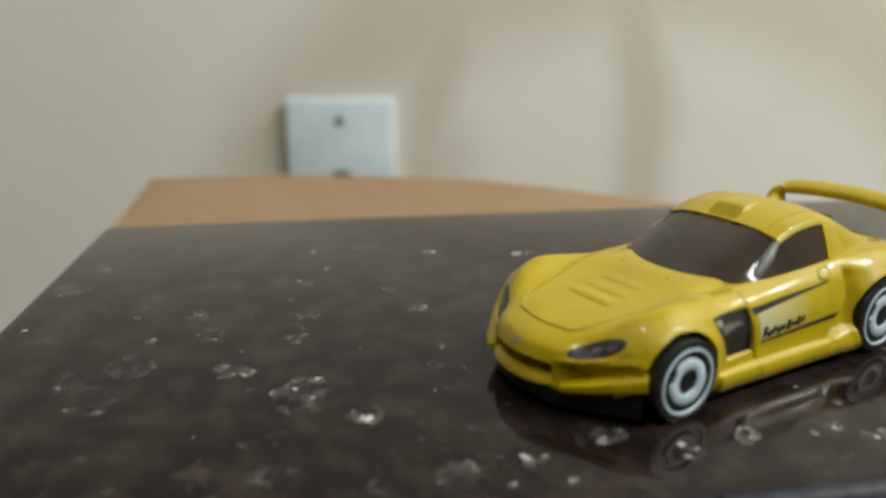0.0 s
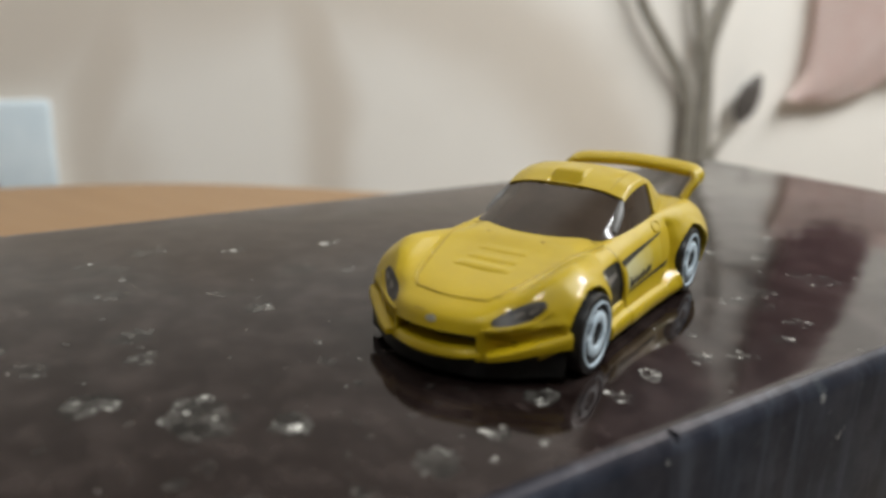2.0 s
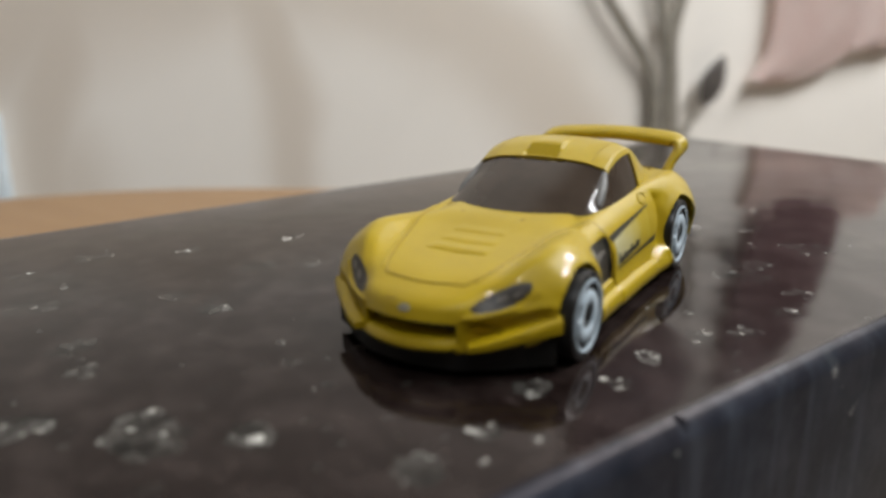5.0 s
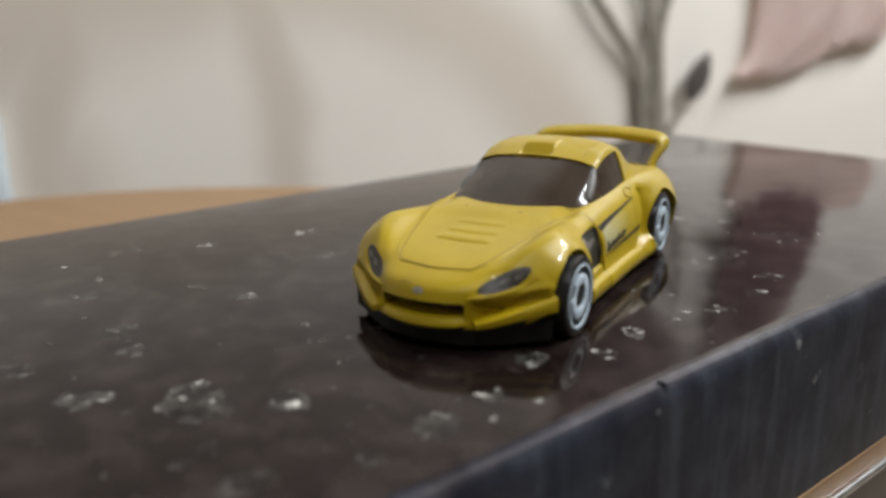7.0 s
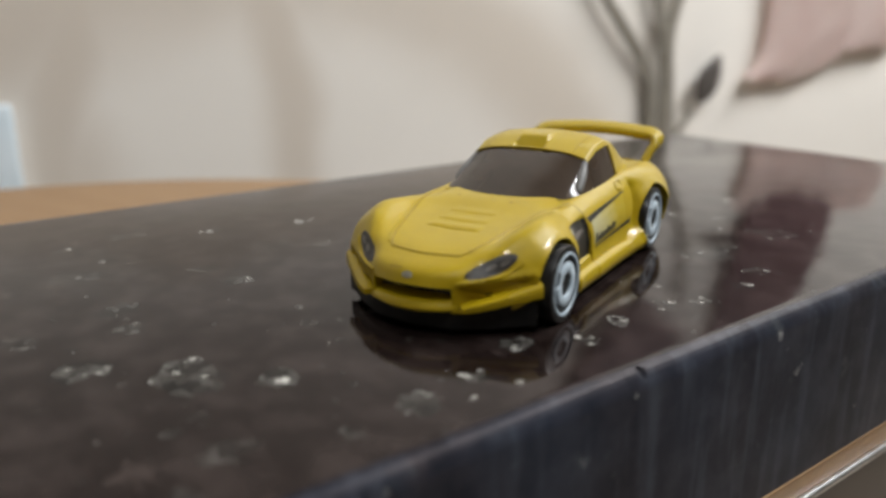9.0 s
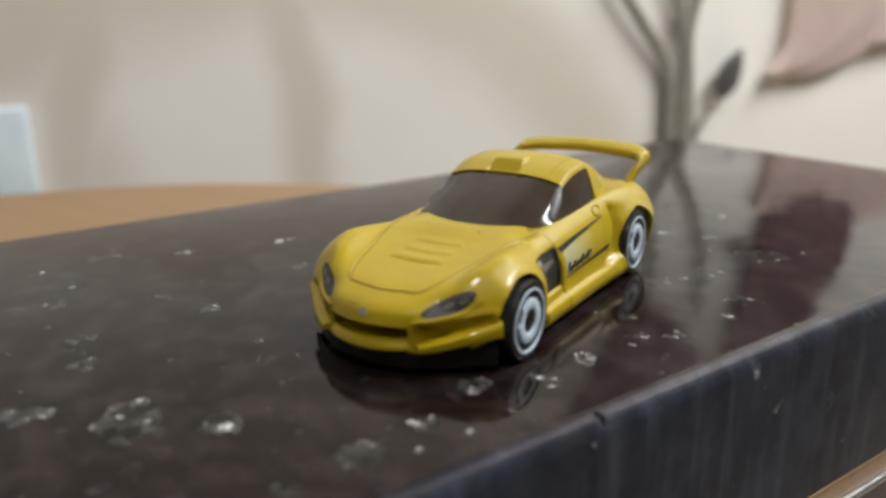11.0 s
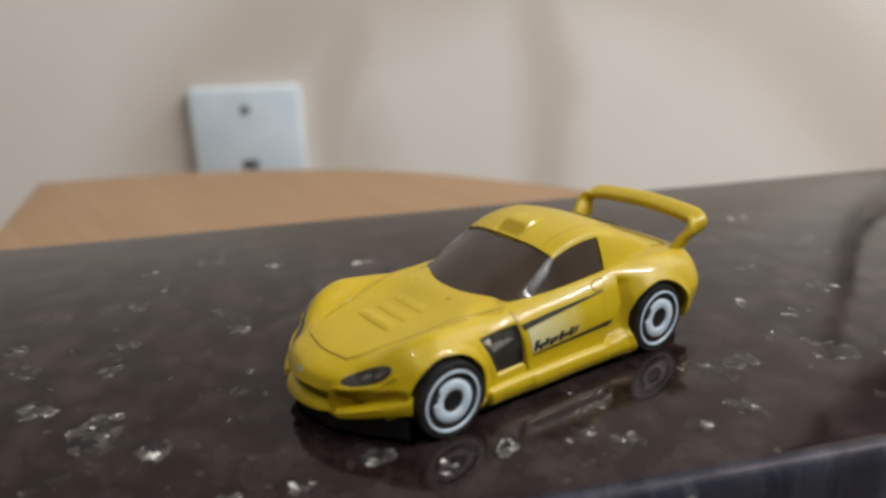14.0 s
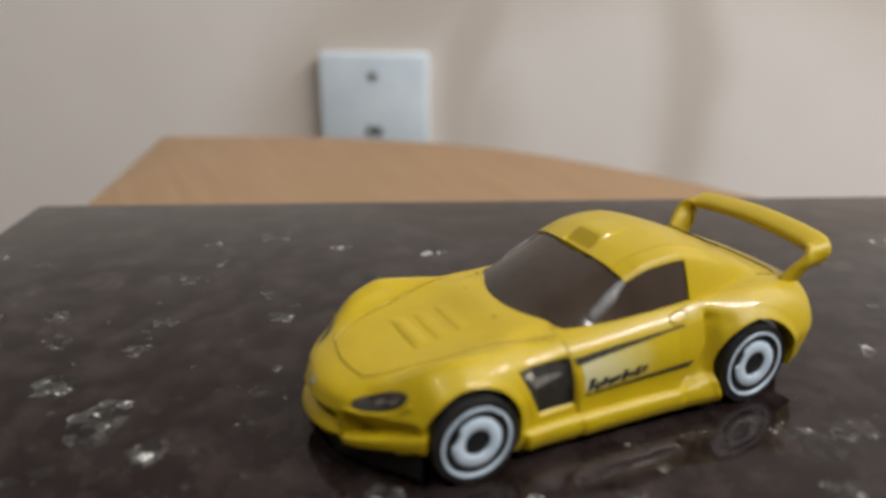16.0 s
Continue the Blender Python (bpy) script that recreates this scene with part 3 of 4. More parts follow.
bottom_z = curve_through(STATIONS, [0.36, 0.36, 0.42, 0.50, 0.50, 0.40, 0.21, 0.19, 0.18, 0.18, 0.18, 0.20, 0.32, 0.38, 0.46, 0.54, 0.58])
bend = curve_through([-3.57, -3.22, -2.9, -2.5, -2.0, 2.2, 3.0, 3.62], [0.62, 0.44, 0.24, 0.08, 0.0, 0.0, -0.08, -0.27])


def step(v, a, b):
    t = min(1.0, max(0.0, (v - a) / (b - a)))
    return t * t * (3 - 2 * t)


def bump_side(y, z):
    """How far the side of the body stands out: door, vent, skirt, arch lips and the scoop before the rear wheel."""
    edge = float(np.interp(z, [0.45, 0.67, 0.95, 1.40], [0.92, 1.15, 1.33, 1.36]))
    front = -0.70 + 0.10 * (1.4 - z)
    d = 0.022 * step(y, front - 0.02, front + 0.02) * (1 - step(y, edge - 0.01, edge + 0.03))
    u = y - edge
    if 0 < u < 0.45:
        d -= 0.095 * step(u, 0.0, 0.06) * (1 - u / 0.45) * step(z, 0.40, 0.52) * (1 - step(z, 1.22, 1.44))
    rise = 0.45 + 0.09 * step(y, 0.85, 1.40)
    d += 0.085 * (1 - step(z, rise - 0.05, rise)) * step(y, -1.46, -1.36) * (1 - step(y, 1.46, 1.60))
    d -= 0.05 * step(y, -1.18 - 0.44 * (z - 0.57) - 0.02, -1.18 - 0.44 * (z - 0.57) + 0.02) * (1 - step(y, front - 0.05, front - 0.02)) * step(z, 0.55, 0.59) * (1 - step(z, 1.14, 1.18))
    for yw, zw in ((-2.1, 0.55), (2.1, 0.57)):
        rr = math.hypot(y - yw, z - zw)
        d += 0.024 * (1 - step(rr, 0.68, 0.75))
    return d


def section(y, n=8):
    """Half a cross-section of the body, from the top's middle down to the sill's foot: (x, z, knot)."""
    zc, cx, cz, wx, wz, sx, zb = mid_z(y), crest_x(y), crest_z(y), wide_x(y), wide_z(y), sill_x(y), bottom_z(y)
    knots = [(0, zc), (cx * 0.45, zc + (cz - zc) * 0.10), (cx * 0.70, zc + (cz - zc) * 0.26), (cx * 0.86, zc + (cz - zc) * 0.90 - 0.008), (cx, cz - 0.015), (cx * 0.4 + wx * 0.6, cz * 0.55 + wz * 0.45 + 0.03), (wx, wz), (wx * 0.6 + sx * 0.4, (wz * 0.5 + zb * 0.5)), (sx, zb + 0.12), (sx - 0.03, zb)]
    pts = smooth_path([(x, 0, z) for x, z in knots], n)
    return [(p.x, p.z, i / n) for i, p in enumerate(pts)]


def body_row(y):
    half = []
    k = bend(y) / wide_x(y) ** 2
    for x, z, knot in section(y):
        yy = y + k * x * x
        x += bump_side(yy, z) * step(knot, 4.2, 5.0) * step(yy, -2.75, -2.6)
        # hollow under the shelf below the headlights
        shelf = float(np.interp(x, [0.62, 0.83, 1.40, 1.65], [0.685, 0.71, 0.80, 0.82]))
        dip = 0.045 * (1 - step(z, shelf - 0.05, shelf)) * step(z, 0.40, 0.58) * step(x, 0.62, 0.74) * (1 - step(yy, -2.85, -2.70))
        lip = 0.03 * step(z, shelf - 0.02, shelf + 0.02) * (1 - step(z, shelf + 0.03, shelf + 0.11)) * step(x, 0.62, 0.80) * (1 - step(yy, -2.8, -2.6))
        half.append((x - (dip - lip) * 0.55, yy + (dip - lip) * 0.85, z))
    return [(-x, q, z) for x, q, z in half[::-1]] + half[1:]


ys = [-3.57 + 7.19 * i / 230 for i in range(231)]
bm = bmesh.new()
vs = grid(bm, [body_row(y) for y in ys])
row = vs[-1]
n = len(row)
for i in range(n // 2):
    a, b, c, d = row[i], row[i + 1], row[n - 2 - i], row[n - 1 - i]
    bm.faces.new((a, b, c, d) if b is not c else (a, b, d))
car = empty("toy_car", Matrix.Translation((-0.0011, 0, 0)))
tagged(car, "yellow die-cast toy sports car with a big rear wing on granite", "toy car")
WHEELS = [(1.71, -2.1, 0.55, 0.55), (1.71, 2.1, 0.57, 0.57)]


def open_arch(bm, y0, z0, r):
    """Opens a wheel arch of radius r in both sides of the shell and turns its edge inwards."""
    def away(p):
        return math.hypot(p.y - y0, p.z - z0)

    gone = [f for f in bm.faces if abs(f.calc_center_median().x) > 1.0 and away(f.calc_center_median()) < r]
    bmesh.ops.delete(bm, geom=gone, context="FACES")
    edges = [e for e in bm.edges if len(e.link_faces) == 1 and all(abs(q.co.x) > 1.0 and away(q.co) < r + 0.07 and q.co.z > bottom_z(q.co.y) + 0.01 for q in e.verts)]
    for q in {q for e in edges for q in e.verts}:
        k = r / away(q.co)
        q.co.y, q.co.z = y0 + (q.co.y - y0) * k, z0 + (q.co.z - z0) * k
    rim = {q for e in edges for q in e.verts}
    for _ in range(10):
        near = collections.defaultdict(list)
        for e in edges:
            a, b = e.verts
            near[a].append(b.co.x)
            near[b].append(a.co.x)
        even = {q: 0.5 * q.co.x + 0.5 * sum(near[q]) / len(near[q]) for q in rim}
        for q, x in even.items():
            q.co.x = x
    made = bmesh.ops.extrude_edge_only(bm, edges=edges)["geom"]
    for q in made:
        if isinstance(q, bmesh.types.BMVert):
            q.co.x -= math.copysign(0.30, q.co.x)


for x, y, z, r in WHEELS:
    open_arch(bm, y, z, r + 0.085)
body = mesh_ob("body", bm, PAINT, 38)
body.parent = car
tagged(body, "glossy yellow painted metal body")

skin = BVHTree.FromPolygons([v.co / CM for v in body.data.vertices], [tuple(p.vertices) for p in body.data.polygons])


def decal(name, corners, way, material, label="", lift=0.006, n=6, m=None, host=None, rounds=0):
    """A thin print on the body: corners of a four-sided patch, laid onto it along way."""
    way = Vector(way).normalized()
    a, b, c, d = [Vector(p) for p in corners]
    rows, back = [], []
    m = m or n
    for i in range(n + 1):
        row = []
        for j in range(m + 1):
            s, t = i / n, j / m
            if rounds:
                p, q = 2 * s - 1, 2 * t - 1
                p, q = p * math.sqrt(1 - q * q / 2), q * math.sqrt(1 - p * p / 2)
                s, t = (p + 1) / 2, (q + 1) / 2
            p = (a.lerp(b, s)).lerp(d.lerp(c, s), t)
            hit, normal, _, _ = skin.ray_cast(p - way * 2.0, way)
            if hit is None:
                hit, normal = p, -way
            row.append(hit - way * lift)
        rows.append(row)
    bm = bmesh.new()
    grid(bm, rows)
    bmesh.ops.recalc_face_normals(bm, faces=bm.faces)
    bmesh.ops.solidify(bm, geom=bm.faces[:], thickness=0.004)
    return part(name, bm, material, host or car, label, smooth=60)


def line_print(name, points, way, material, width=0.014, lift=0.004, label=""):
    """A narrow line laid onto the body along way."""
    way = Vector(way).normalized()
    hits = []
    for p in smooth_path(points, 10):
        hit, normal, _, _ = skin.ray_cast(p - way * 2.0, way)
        if hit is not None:
            hits.append(hit - way * lift)
    bm = bmesh.new()
    if len(hits) > 2:
        tube(bm, hits, width, 6)
    return part(name, bm, material, car, label, smooth=60)


# cabin: one smoked plastic insert below a yellow hard top
CAB = [-0.98, -0.75, -0.4, 0.0, 0.3, 0.7, 1.15, 1.45, 1.9, 2.3, 2.7, 2.95]
cab_z = curve_through(CAB, [1.39, 1.51, 1.69, 1.88, 2.01, 2.13, 2.17, 2.12, 1.97, 1.79, 1.58, 1.44])
cab_top = curve_through(CAB, [0.98, 0.99, 1.00, 0.99, 0.97, 0.97, 0.98, 0.97, 0.93, 0.88, 0.82, 0.76])
cab_low = curve_through(CAB, [1.18, 1.19, 1.21, 1.23, 1.24, 1.25, 1.25, 1.23, 1.16, 1.07, 0.97, 0.88])
cab_bend = curve_through(CAB, [0.46, 0.42, 0.32, 0.2, 0.10, 0.05, 0.0, -0.03, -0.08, -0.1, -0.12, -0.14])


def cabin_point(y, v, grow=0.0):
    """v: 0 at the middle of the roof, 1 at its edge, 2 at the waist."""
    zt, xt, xl = cab_z(y), cab_top(y), cab_low(y)
    zl = min(1.36, zt - 0.02)
    if v <= 1:
        x, z = xt * v, zt - (0.10 * v**2.2 + 0.12 * max(0, v - 0.75)) * min(1, (zt - zl) * 2.2)
    else:
        q = v - 1
        z1 = zt - (0.10 + 0.03) * min(1, (zt - zl) * 2.2)
        x, z = xt + (xl - xt) * (q**0.72), z1 + (zl - z1) * q
    k = cab_bend(y) / 1.3
    p = Vector((x, y + k * x * x, z))
    if grow:
        p += Vector((x * 0.55, 0, 0.75 + 0.2 * (1 - v / 2))) * grow
    return p


def cabin_patch(y0, y1, v0, v1, ny, nv, grow=0.0, sides=(1, -1)):
    bm = bmesh.new()
    for s in sides:
        rows = []
        for i in range(ny + 1):
            y = y0 + (y1 - y0) * i / ny
            row = []
            for j in range(nv + 1):
                p = cabin_point(y, v0 + (v1 - v0) * j / nv, grow)
                row.append((s * p.x, p.y, p.z))
            rows.append(row)
        grid(bm, rows)
    bmesh.ops.remove_doubles(bm, verts=bm.verts, dist=0.0005)
    return bm


insert = cabin_patch(-0.98, 1.7, 0, 2, 80, 48)
for q in insert.verts:
    q.co.z -= 0.10 * step(q.co.y, 0.20, 0.28) * (1 - step(q.co.y, 0.8, 1.0)) * (1 - step(abs(q.co.x), 0.24, 0.45))
part("window_insert", insert, GLASS, car, "dark smoked plastic window insert", smooth=50)


def shell(name, y0, y1, v0, v1, ny, nv, label="", thick=0.05, sides=(1, -1), pocket=False):
    bm = cabin_patch(y0, y1, v0, v1, ny, nv, 0.035, sides)
    if pocket:
        for q in bm.verts:
            x, y = abs(q.co.x), q.co.y
            q.co.z += (1 - step(x, 0.25 - 0.05 * step(y, 0.5, 0.9), 0.29)) * float(np.interp(y, [0.24, 0.27, 0.32, 0.50, 0.56, 1.0], [0.0, -0.05, -0.05, 0.055, 0.06, 0.0]))
    bmesh.ops.recalc_face_normals(bm, faces=bm.faces)
    bmesh.ops.solidify(bm, geom=bm.faces[:], thickness=thick)
    return part(name, bm, PAINT, car, label, smooth=40)


shell("roof", 0.22, 1.30, 0, 1.12, 60, 64, "yellow hard top with a small moulded scoop", pocket=True)
shell("rear_pillar", 1.28, 2.92, 0, 2, 30, 34, "yellow rear part of the hard top")
part("rear_window", box(bmesh.new(), -0.5, 0.5, 0, 0.10, -0.01, 0.012, 0.006, 1), GLASS, car, "dark slot behind the hard top")
bpy.data.objects["rear_window"].matrix_local = pose(0, 2.32 * CM, 1.845 * CM, -27, 0, 0)
for s in (1, -1):
    bm = bmesh.new()
    p = [cabin_point(y, v) for y, v in ((-0.60, 1.52), (-0.45, 1.35), (-0.1, 1.15), (0.22, 1.05))]
    tube(bm, [(s * (q.x - 0.015), q.y + 0.012, q.z - 0.015) for q in p], [0.045, 0.08, 0.085, 0.05], 14)
    part("window_corner", bm, CORNER, car, "rounded scuffed window corner, its highlight painted grey")

# chassis and splitter
out_l = [(0, -3.44), (0.6, -3.36), (1.05, -3.08), (1.38, -2.78), (1.46, -2.70), (1.12, -2.68), (1.12, -1.5), (1.55, -1.45), (1.57, 0), (1.58, 1.44), (1.1, 1.48), (1.1, 2.75), (1.45, 2.9), (1.1, 3.3), (0, 3.45)]
outline = out_l + [(-x, y) for x, y in out_l[::-1] if x]
part("chassis", prism(outline, 0.09, 0.30, 0.03), BLACK, car, "matt black plastic base", smooth=40)
nose_l = [(0, -3.47), (0.6, -3.39), (1.0, -3.14), (1.36, -2.84), (1.56, -2.72), (1.15, -2.70)]
part("splitter", prism(nose_l + [(-x, y) for x, y in nose_l[::-1] if x], 0.11, 0.44, 0.03), BLACK, car, "matt black splitter below the bumper", smooth=40)
part("grille", box(bmesh.new(), -0.61, 0.61, -3.225, -3.15, 0.45, 0.72, 0.01, 1), LAMPDARK, car, "dark grille opening")
# cheeks beside the grille
for s in (1, -1):
    rows = []
    for i in range(15):
        x = 0.615 + 0.545 * i / 14
        y = -3.57 + 0.62 * (x / 1.18) ** 2
        top = float(np.interp(x, [0.6, 0.86, 1.0, 1.17], [0.70, 0.63, 0.585, 0.53]))
        back = 0.07 * step(x, 0.66, 0.80)
        col = [(s * x, y + back * step(1 - abs(2 * k / 10 - 1), 0, 0.7) - 0.004, 0.34 + (top - 0.34) * k / 10) for k in range(11)]
        if i == 0:
            rows.append([(q[0], q[1] + 0.30, q[2]) for q in col])
            rows.append([(q[0], q[1] + 0.012, q[2]) for q in col])
            col = [(q[0] + s * 0.012, q[1], q[2]) for q in col]
        rows.append(col)
    bm = bmesh.new()
    grid(bm, rows)
    part("bumper_cheek", bm, PAINT, car, smooth=50)
# lower bumper lip
for s in (1, -1):
    canard = smooth_path([(s * 0.78, -3.40, 0.385), (s * 0.95, -3.28, 0.415), (s * 1.18, -3.07, 0.46), (s * 1.42, -2.86, 0.51), (s * 1.62, -2.70, 0.54)], 6)
    bm = bmesh.new()
    rows = []
    for i, p in enumerate(canard):
        f = i / (len(canard) - 1)
        w = 0.02 + 0.035 * math.sin(math.pi * f)
        h = 0.06 + 0.11 * f
        o = Vector((s * 0.72, -0.69, 0))
        rows.append([p - o * 0.16 + Vector((0, 0, h * 1.1)), p + o * (w * 0.4 - 0.02) + Vector((0, 0, h)), p + o * w * 0.9 + Vector((0, 0, h * 0.75)), p + o * w + Vector((0, 0, h * 0.25)), p + o * w * 0.9 - Vector((0, 0, 0.02)), p - o * 0.16 - Vector((0, 0, 0.03))])
    grid(bm, rows, close=True, caps=True)
    part("bumper_canard", bm, PAINT, car, smooth=50)
    line_print("bonnet_ridge", [(s * 0.66, -2.95, 3), (s * 0.80, -2.6, 3), (s * 0.95, -2.0, 3), (s * 1.12, -1.25, 3), (s * 1.19, -0.80, 3)], (0, 0, -1), PAINT, 0.028, -0.014)

# chin below the grille
rows = []
for i in range(33):
    x = -0.84 + 1.68 * i / 32
    y = -3.575 + 0.62 * (x / 1.18) ** 2
    a = abs(x) / 0.84
    y += 0.11 * max(0.0, (a - 0.62) / 0.38) ** 1.3
    low = 0.35 + 0.06 * a ** 2.2
    rows.append([(x, y + 0.30, 0.525), (x, y + 0.005, 0.480), (x, y - 0.035, 0.445), (x, y - 0.05, 0.39), (x, y - 0.045, low + 0.035), (x, y - 0.02, low), (x, y + 0.28, low)])
bm = bmesh.new()
grid(bm, rows, close=True, caps=True)
part("bumper_chin", bm, PAINT, car, smooth=50)

# wheels
for s in (1, -1):
    for x, y, z, r in WHEELS:
        wheel = empty("wheel")
        wheel.parent = car
        wheel.matrix_local = Matrix.Translation(((1.71 if s > 0 else -1.58) * CM, y * CM, z * CM)) @ (Matrix.Identity(4) if s > 0 else pose(0, 0, 0, 0, 0, 180))
        k = r / 0.55
        o = (0, 0, 0)
        part("tyre", lathe(bmesh.new(), [(0.01, -0.34), (0.50 * k, -0.34), (0.545 * k, -0.31), (0.55 * k, -0.27), (0.55 * k, -0.05), (0.54 * k, -0.01), (0.515 * k, 0.0), (0.455 * k, -0.004), (0.44 * k, -0.02), (0.01, -0.02)], o, 48), TYRE, wheel, "black plastic tyre", smooth=40)
        part("rim_ring", lathe(bmesh.new(), [(0.452 * k, -0.02), (0.452 * k, 0.006), (0.448 * k, 0.010), (0.418 * k, 0.010), (0.412 * k, 0.004), (0.412 * k, -0.02)], o, 48), WHITE, wheel, "thin white printed ring", smooth=40)
        part("rim_dish", lathe(bmesh.new(), [(0.405 * k, -0.015), (0.34 * k, -0.035), (0.30 * k, -0.03)], o, 40), BLACK, wheel, "black dish", smooth=40)
        bm = bmesh.new()
        rows = []
        for i in range(43):
            q = 2 * math.pi * i / 42 + 2.2
            outer = 0.315 * k if not 2 <= i <= 5 else 0.26 * k
            rows.append([(xx, rr * math.cos(q), rr * math.sin(q)) for rr, xx in ((outer, -0.03), (outer, 0.0), (outer - 0.01, 0.008), (0.178 * k, 0.008), (0.165 * k, 0.0), (0.165 * k, -0.03))])
        grid(bm, rows)
        part("rim_disc", bm, WHITE, wheel, "pale bluish-white printed disc", smooth=40)
        part("hub_cap", lathe(bmesh.new(), [(0.17 * k, -0.03), (0.14 * k, -0.022), (0.06 * k, -0.012), (0.005, -0.008)], o, 24), BLACK, wheel, smooth=40)
for y in (-2.1, 2.1):
    bm = bmesh.new()
    tube(bm, [(-1.6, y, 0.55), (1.6, y, 0.55)], 0.07, 10)
    part("axle", bm, TRIM, car)

# rear wing
def wing():
    half = [(1.14, 3.10, 1.36), (1.20, 3.27, 1.56), (1.255, 3.44, 1.74), (1.19, 3.56, 1.865), (0.87, 3.61, 1.92), (0, 3.64, 1.96)]
    pts = smooth_path([(-x, y, z) for x, y, z in half] + half[-2::-1], 7)
    bm = bmesh.new()
    rows = []
    n = len(pts)
    for i, p in enumerate(pts):
        d = (pts[min(i + 1, n - 1)] - pts[max(i - 1, 0)]).normalized()
        chord = Vector((0, 0.93, 0.37))
        chord = (chord - d * chord.dot(d)).normalized()
        norm = d.cross(chord)
        row = []
        for k in range(16):
            q = 2 * math.pi * k / 16
            c, s = math.cos(q), math.sin(q)
            row.append(p + chord * 0.19 * math.copysign(abs(c) ** 0.7, c) + norm * 0.085 * math.copysign(abs(s) ** 0.7, s))
        rows.append(row)
    grid(bm, rows, close=True, caps=True)
    return bm


part("rear_wing", wing(), PAINT, car, "tall yellow hoop-shaped rear wing", smooth=50)
line_print("boot_seam", [(-0.95, 2.75, 0), (-0.9, 3.1, 0), (0, 3.2, 0), (0.9, 3.1, 0), (0.95, 2.75, 0)], (0, 0, -1), SEAM)
part("boot_slot", box(bmesh.new(), -0.35, 0.35, 3.0, 3.06, 1.425, 1.445, 0.006, 1), DECAL, car, "narrow dark slot")
for s in (1, -1):
    bm = bmesh.new()
    box(bm, -0.26, 0.26, -0.03, 0.03, -0.07, 0.07, 0.025, 2)
    bmesh.ops.transform(bm, matrix=Matrix.Translation((s * 0.95, 3.5, 0.98)) @ pose(0, 0, 0, 0, 0, -s * 14), verts=bm.verts)
    part("tail_light", bm, MAROON, car, "dark red tail light")

# front: lamps, badge, bonnet
for s in (1, -1):
    w = (-s * 0.30, 0.78, -0.55)
    lamp = decal("headlight", [(s * 0.62, -3.36, 0.76), (s * 1.14, -3.02, 0.82), (s * 1.33, -2.58, 1.07), (s * 0.94, -2.98, 1.06)], w, LAMPDARK, "dark almond-shaped headlight", n=12, rounds=1)
    decal("headlight_lens", [(s * 0.93, -3.10, 0.88), (s * 1.03, -3.0, 0.88), (s * 1.08, -2.9, 0.96), (s * 0.98, -3.0, 0.96)], w, LENS, "grey printed lens", lift=0.012, n=6, rounds=1, host=lamp)
    decal("headlight_lens", [(s * 1.08, -2.95, 0.92), (s * 1.17, -2.86, 0.93), (s * 1.22, -2.76, 1.0), (s * 1.12, -2.86, 1.0)], w, LENS, "grey printed lens", lift=0.012, n=6, rounds=1, host=lamp)
    line_print("headlight_rim", [(s * 0.66, -3.36, 0.74), (s * 0.90, -3.2, 0.765), (s * 1.16, -2.98, 0.815), (s * 1.32, -2.68, 0.93)], w, PAINT, 0.026, -0.004)
decal("nose_slot", [(-0.33, -3.6, 0.895), (-0.13, -3.6, 0.905), (-0.13, -3.6, 0.925), (-0.33, -3.6, 0.915)], (0, 1, -0.2), SEAM, "small dark slot", n=4, m=2)
for x, y in ((-0.55, -1.13), (0.41, -1.2)):
    decal("washer_nozzle", [(x - 0.035, y - 0.03, 2), (x + 0.035, y - 0.03, 2), (x + 0.035, y + 0.03, 2), (x - 0.035, y + 0.03, 2)], (0, 0, -1), SEAM, "small dark nozzle", n=4, rounds=1)
decal("badge", [(-0.09, -3.6, 0.80), (0.09, -3.6, 0.80), (0.07, -3.6, 0.90), (-0.07, -3.6, 0.90)], (0, 1, -0.35), SILVER, "small worn silver badge", lift=0.01, n=5, rounds=1)
for s in (1, -1):
    line_print("bonnet_seam", [(s * 0.55, -3.04, 0), (s * 0.70, -2.75, 0), (s * 0.90, -2.0, 0), (s * 1.08, -1.2, 0), (s * 1.16, -0.72, 0)], (0, 0, -1), SEAM, 0.015, 0.0)
line_print("bonnet_seam", [(-0.55, -3.04, 0), (0, -3.12, 0), (0.55, -3.04, 0)], (0, 0, -1), SEAM, 0.015, 0.0)
for i in range(3):
    y = -2.33 + i * 0.31
    bm = bmesh.new()
    rows = []
    for k in range(13):
        x = -0.50 + k / 12
        e = (0.046, 0.034, 0.032)[i] * min(1, (0.5 - abs(x)) * 7)
        z = mid_z(y) + (crest_z(y) - mid_z(y)) * 0.10 * (abs(x) / (crest_x(y) * 0.45)) ** 2
        z2 = z + mid_z(y + 0.24) - mid_z(y)
        rows.append([(x, y, z - 0.02), (x, y + 0.02, z + e * 0.22), (x, y + 0.06, z + e * 0.62), (x, y + 0.10, z + e * 0.92), (x, y + 0.14, z + e * 0.95 + 0.004), (x, y + 0.26, z2 + 0.002), (x, y + 0.26, z2 - 0.03)])
    grid(bm, rows, close=True, caps=True)
    part("bonnet_louvre", bm, PAINT, car, smooth=40)

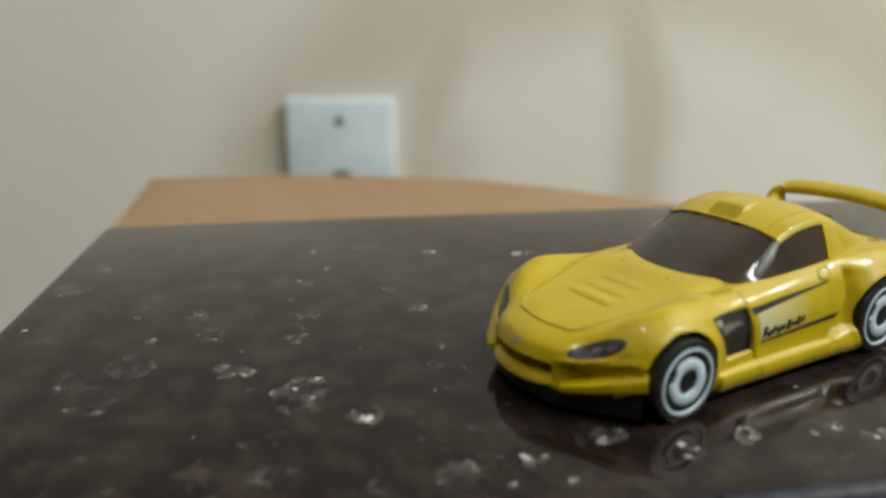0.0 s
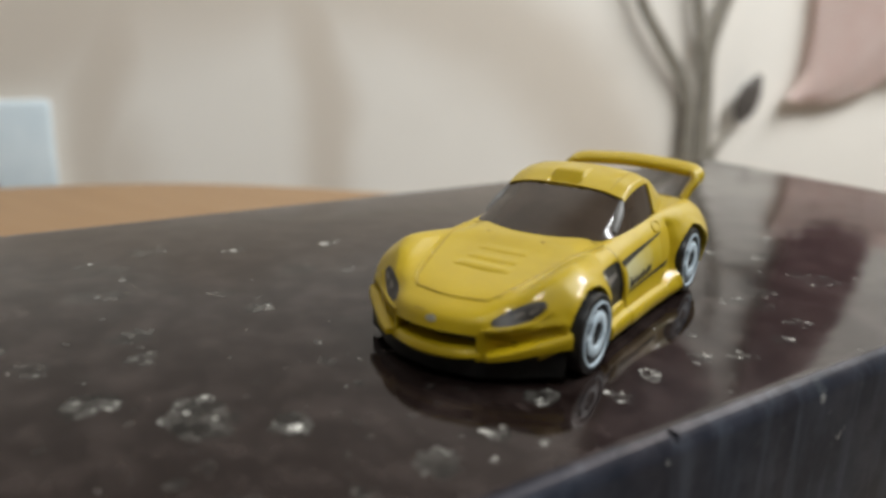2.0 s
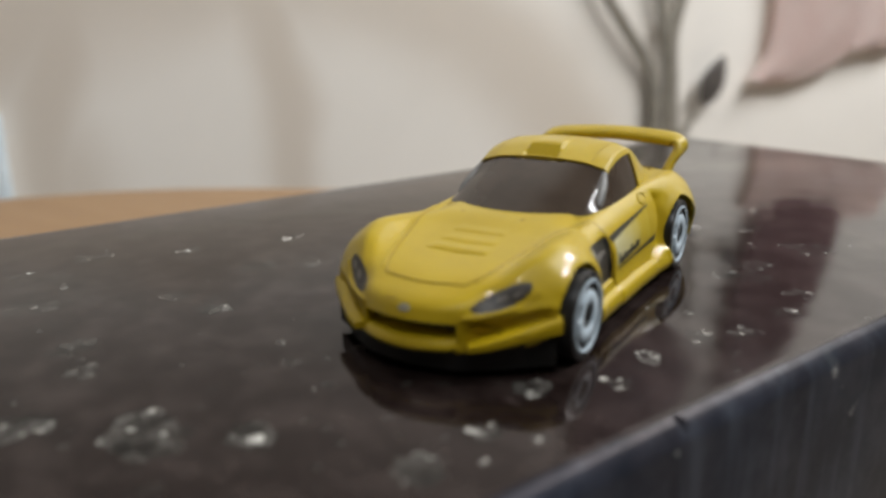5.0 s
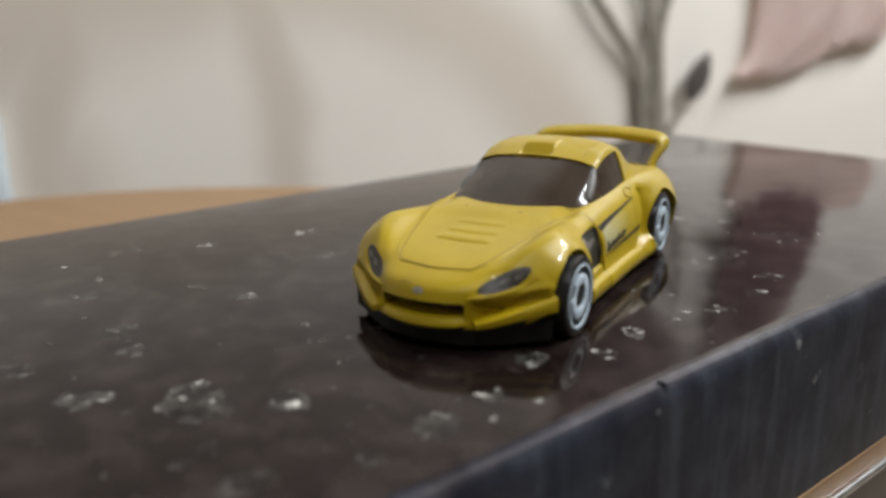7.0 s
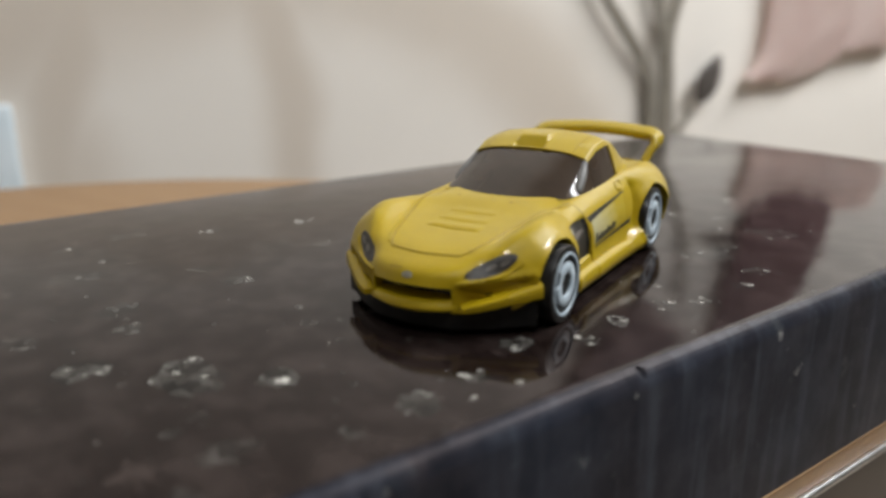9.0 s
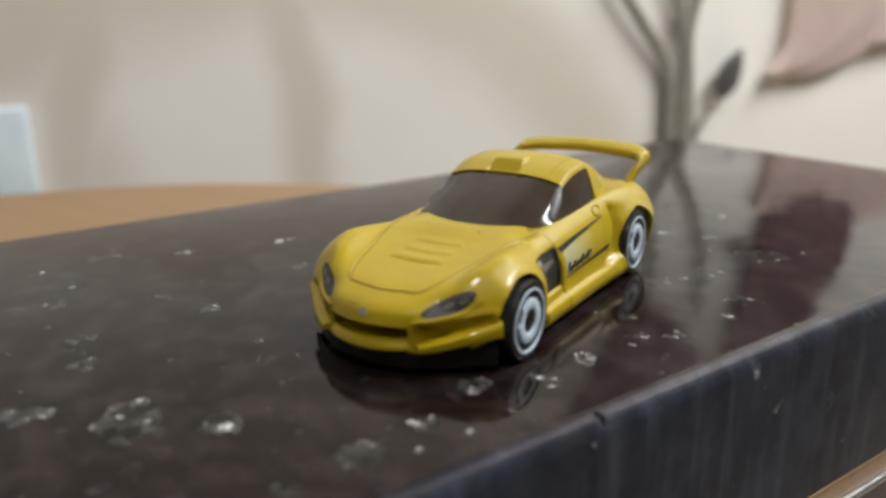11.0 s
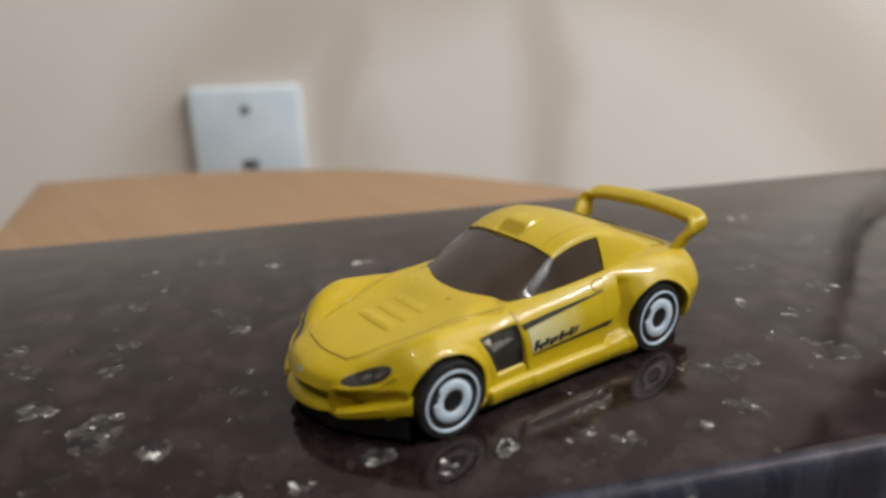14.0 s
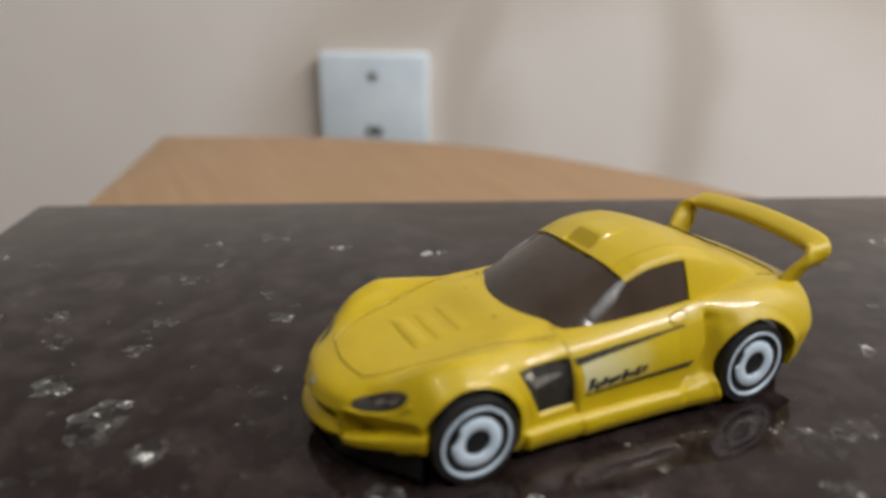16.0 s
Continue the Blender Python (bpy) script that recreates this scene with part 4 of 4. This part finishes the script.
# left and right sides: vent, stripes, plain marks, handle, seams
for s in (1, -1):
    w = (-s, 0, 0)
    X = s * 2.5
    vent = decal("side_vent", [(X, -1.42, 1.145), (X, -0.70, 1.15), (X, -0.66, 0.585), (X, -1.17, 0.585)], w, DECAL, "black printed side vent", n=14)
    decal("vent_mark", [(X, -1.30, 1.03), (X, -0.86, 1.02), (X, -0.82, 0.98), (X, -1.22, 0.92)], w, LENS, "small grey mark", lift=0.012, n=6, m=3, host=vent)
    decal("vent_mark", [(X, -1.36, 1.10), (X, -1.24, 1.11), (X, -1.22, 1.04), (X, -1.31, 1.03)], w, SILVER, "small worn silver mark", lift=0.012, n=3, host=vent)
    decal("door_print", [(X, -0.56, 1.07), (X, 0.95, 1.22), (X, 0.90, 0.80), (X, -0.52, 0.70)], w, PALE, "pale worn silver-yellow print", lift=0.004, n=24, m=8)
    decal("stripe", [(X, -0.66, 1.15), (X, 1.03, 1.262), (X, 1.05, 1.245), (X, -0.62, 1.065)], w, DECAL, "black printed stripe", lift=0.009, n=20, m=2)
    decal("stripe", [(X, -0.52, 0.672), (X, 1.16, 0.79), (X, 1.06, 0.715), (X, -0.52, 0.655)], w, DECAL, "thin black printed stripe", lift=0.009, n=20, m=2)
    for i in range(9):
        y0 = -0.50 + i * 0.100
        z0 = 0.70 + 0.0085 * i
        h = (0.17, 0.10, 0.13, 0.10, 0.10, 0.14, 0.09, 0.13, 0.11)[i]
        decal("door_mark", [(X, y0 + 0.045, z0 + h), (X, y0 + (0.12 if i % 3 else 0.14), z0 + h), (X, y0 + 0.07, z0 + (0.0 if i % 2 else 0.03)), (X, y0, z0)], w, DECAL, "small black slanted mark", lift=0.009, n=2)
    for y0, y1, z0 in ((-0.44, -0.10, 0.765), (0.02, 0.30, 0.80)):
        decal("door_mark", [(X, y0, z0 + 0.02), (X, y1, z0 + 0.045), (X, y1, z0 + 0.015), (X, y0, z0 - 0.01)], w, DECAL, "thin black slanted mark", lift=0.012, n=3, m=1)
    rail = []
    for y in [0.3 + 0.1 * i for i in range(16)]:
        q = cabin_point(y, 0.80, 0.035)
        rail.append((s * q.x, q.y, q.z + 0.001))
    part("roof_seam", tube(bmesh.new(), rail, 0.008, 6), SEAM, car, smooth=60)
    ring = [(X, 1.00 + 0.14 * math.cos(q), 1.345 + 0.06 * math.sin(q) + 0.025 * math.cos(q)) for q in [2 * math.pi * k / 12 for k in range(13)]]
    line_print("handle_rim", ring, w, PAINT, 0.016, 0.0)
    decal("door_handle", [(X, 0.88, 1.37), (X, 1.12, 1.40), (X, 1.12, 1.30), (X, 0.88, 1.285)], w, PAINT, "small oval moulded handle", lift=0.012, n=6, rounds=1)
    line_print("door_seam", [(X, -0.71, 1.38), (X, -0.66, 0.9), (X, -0.61, 0.47)], w, SEAM, 0.010, 0.0)
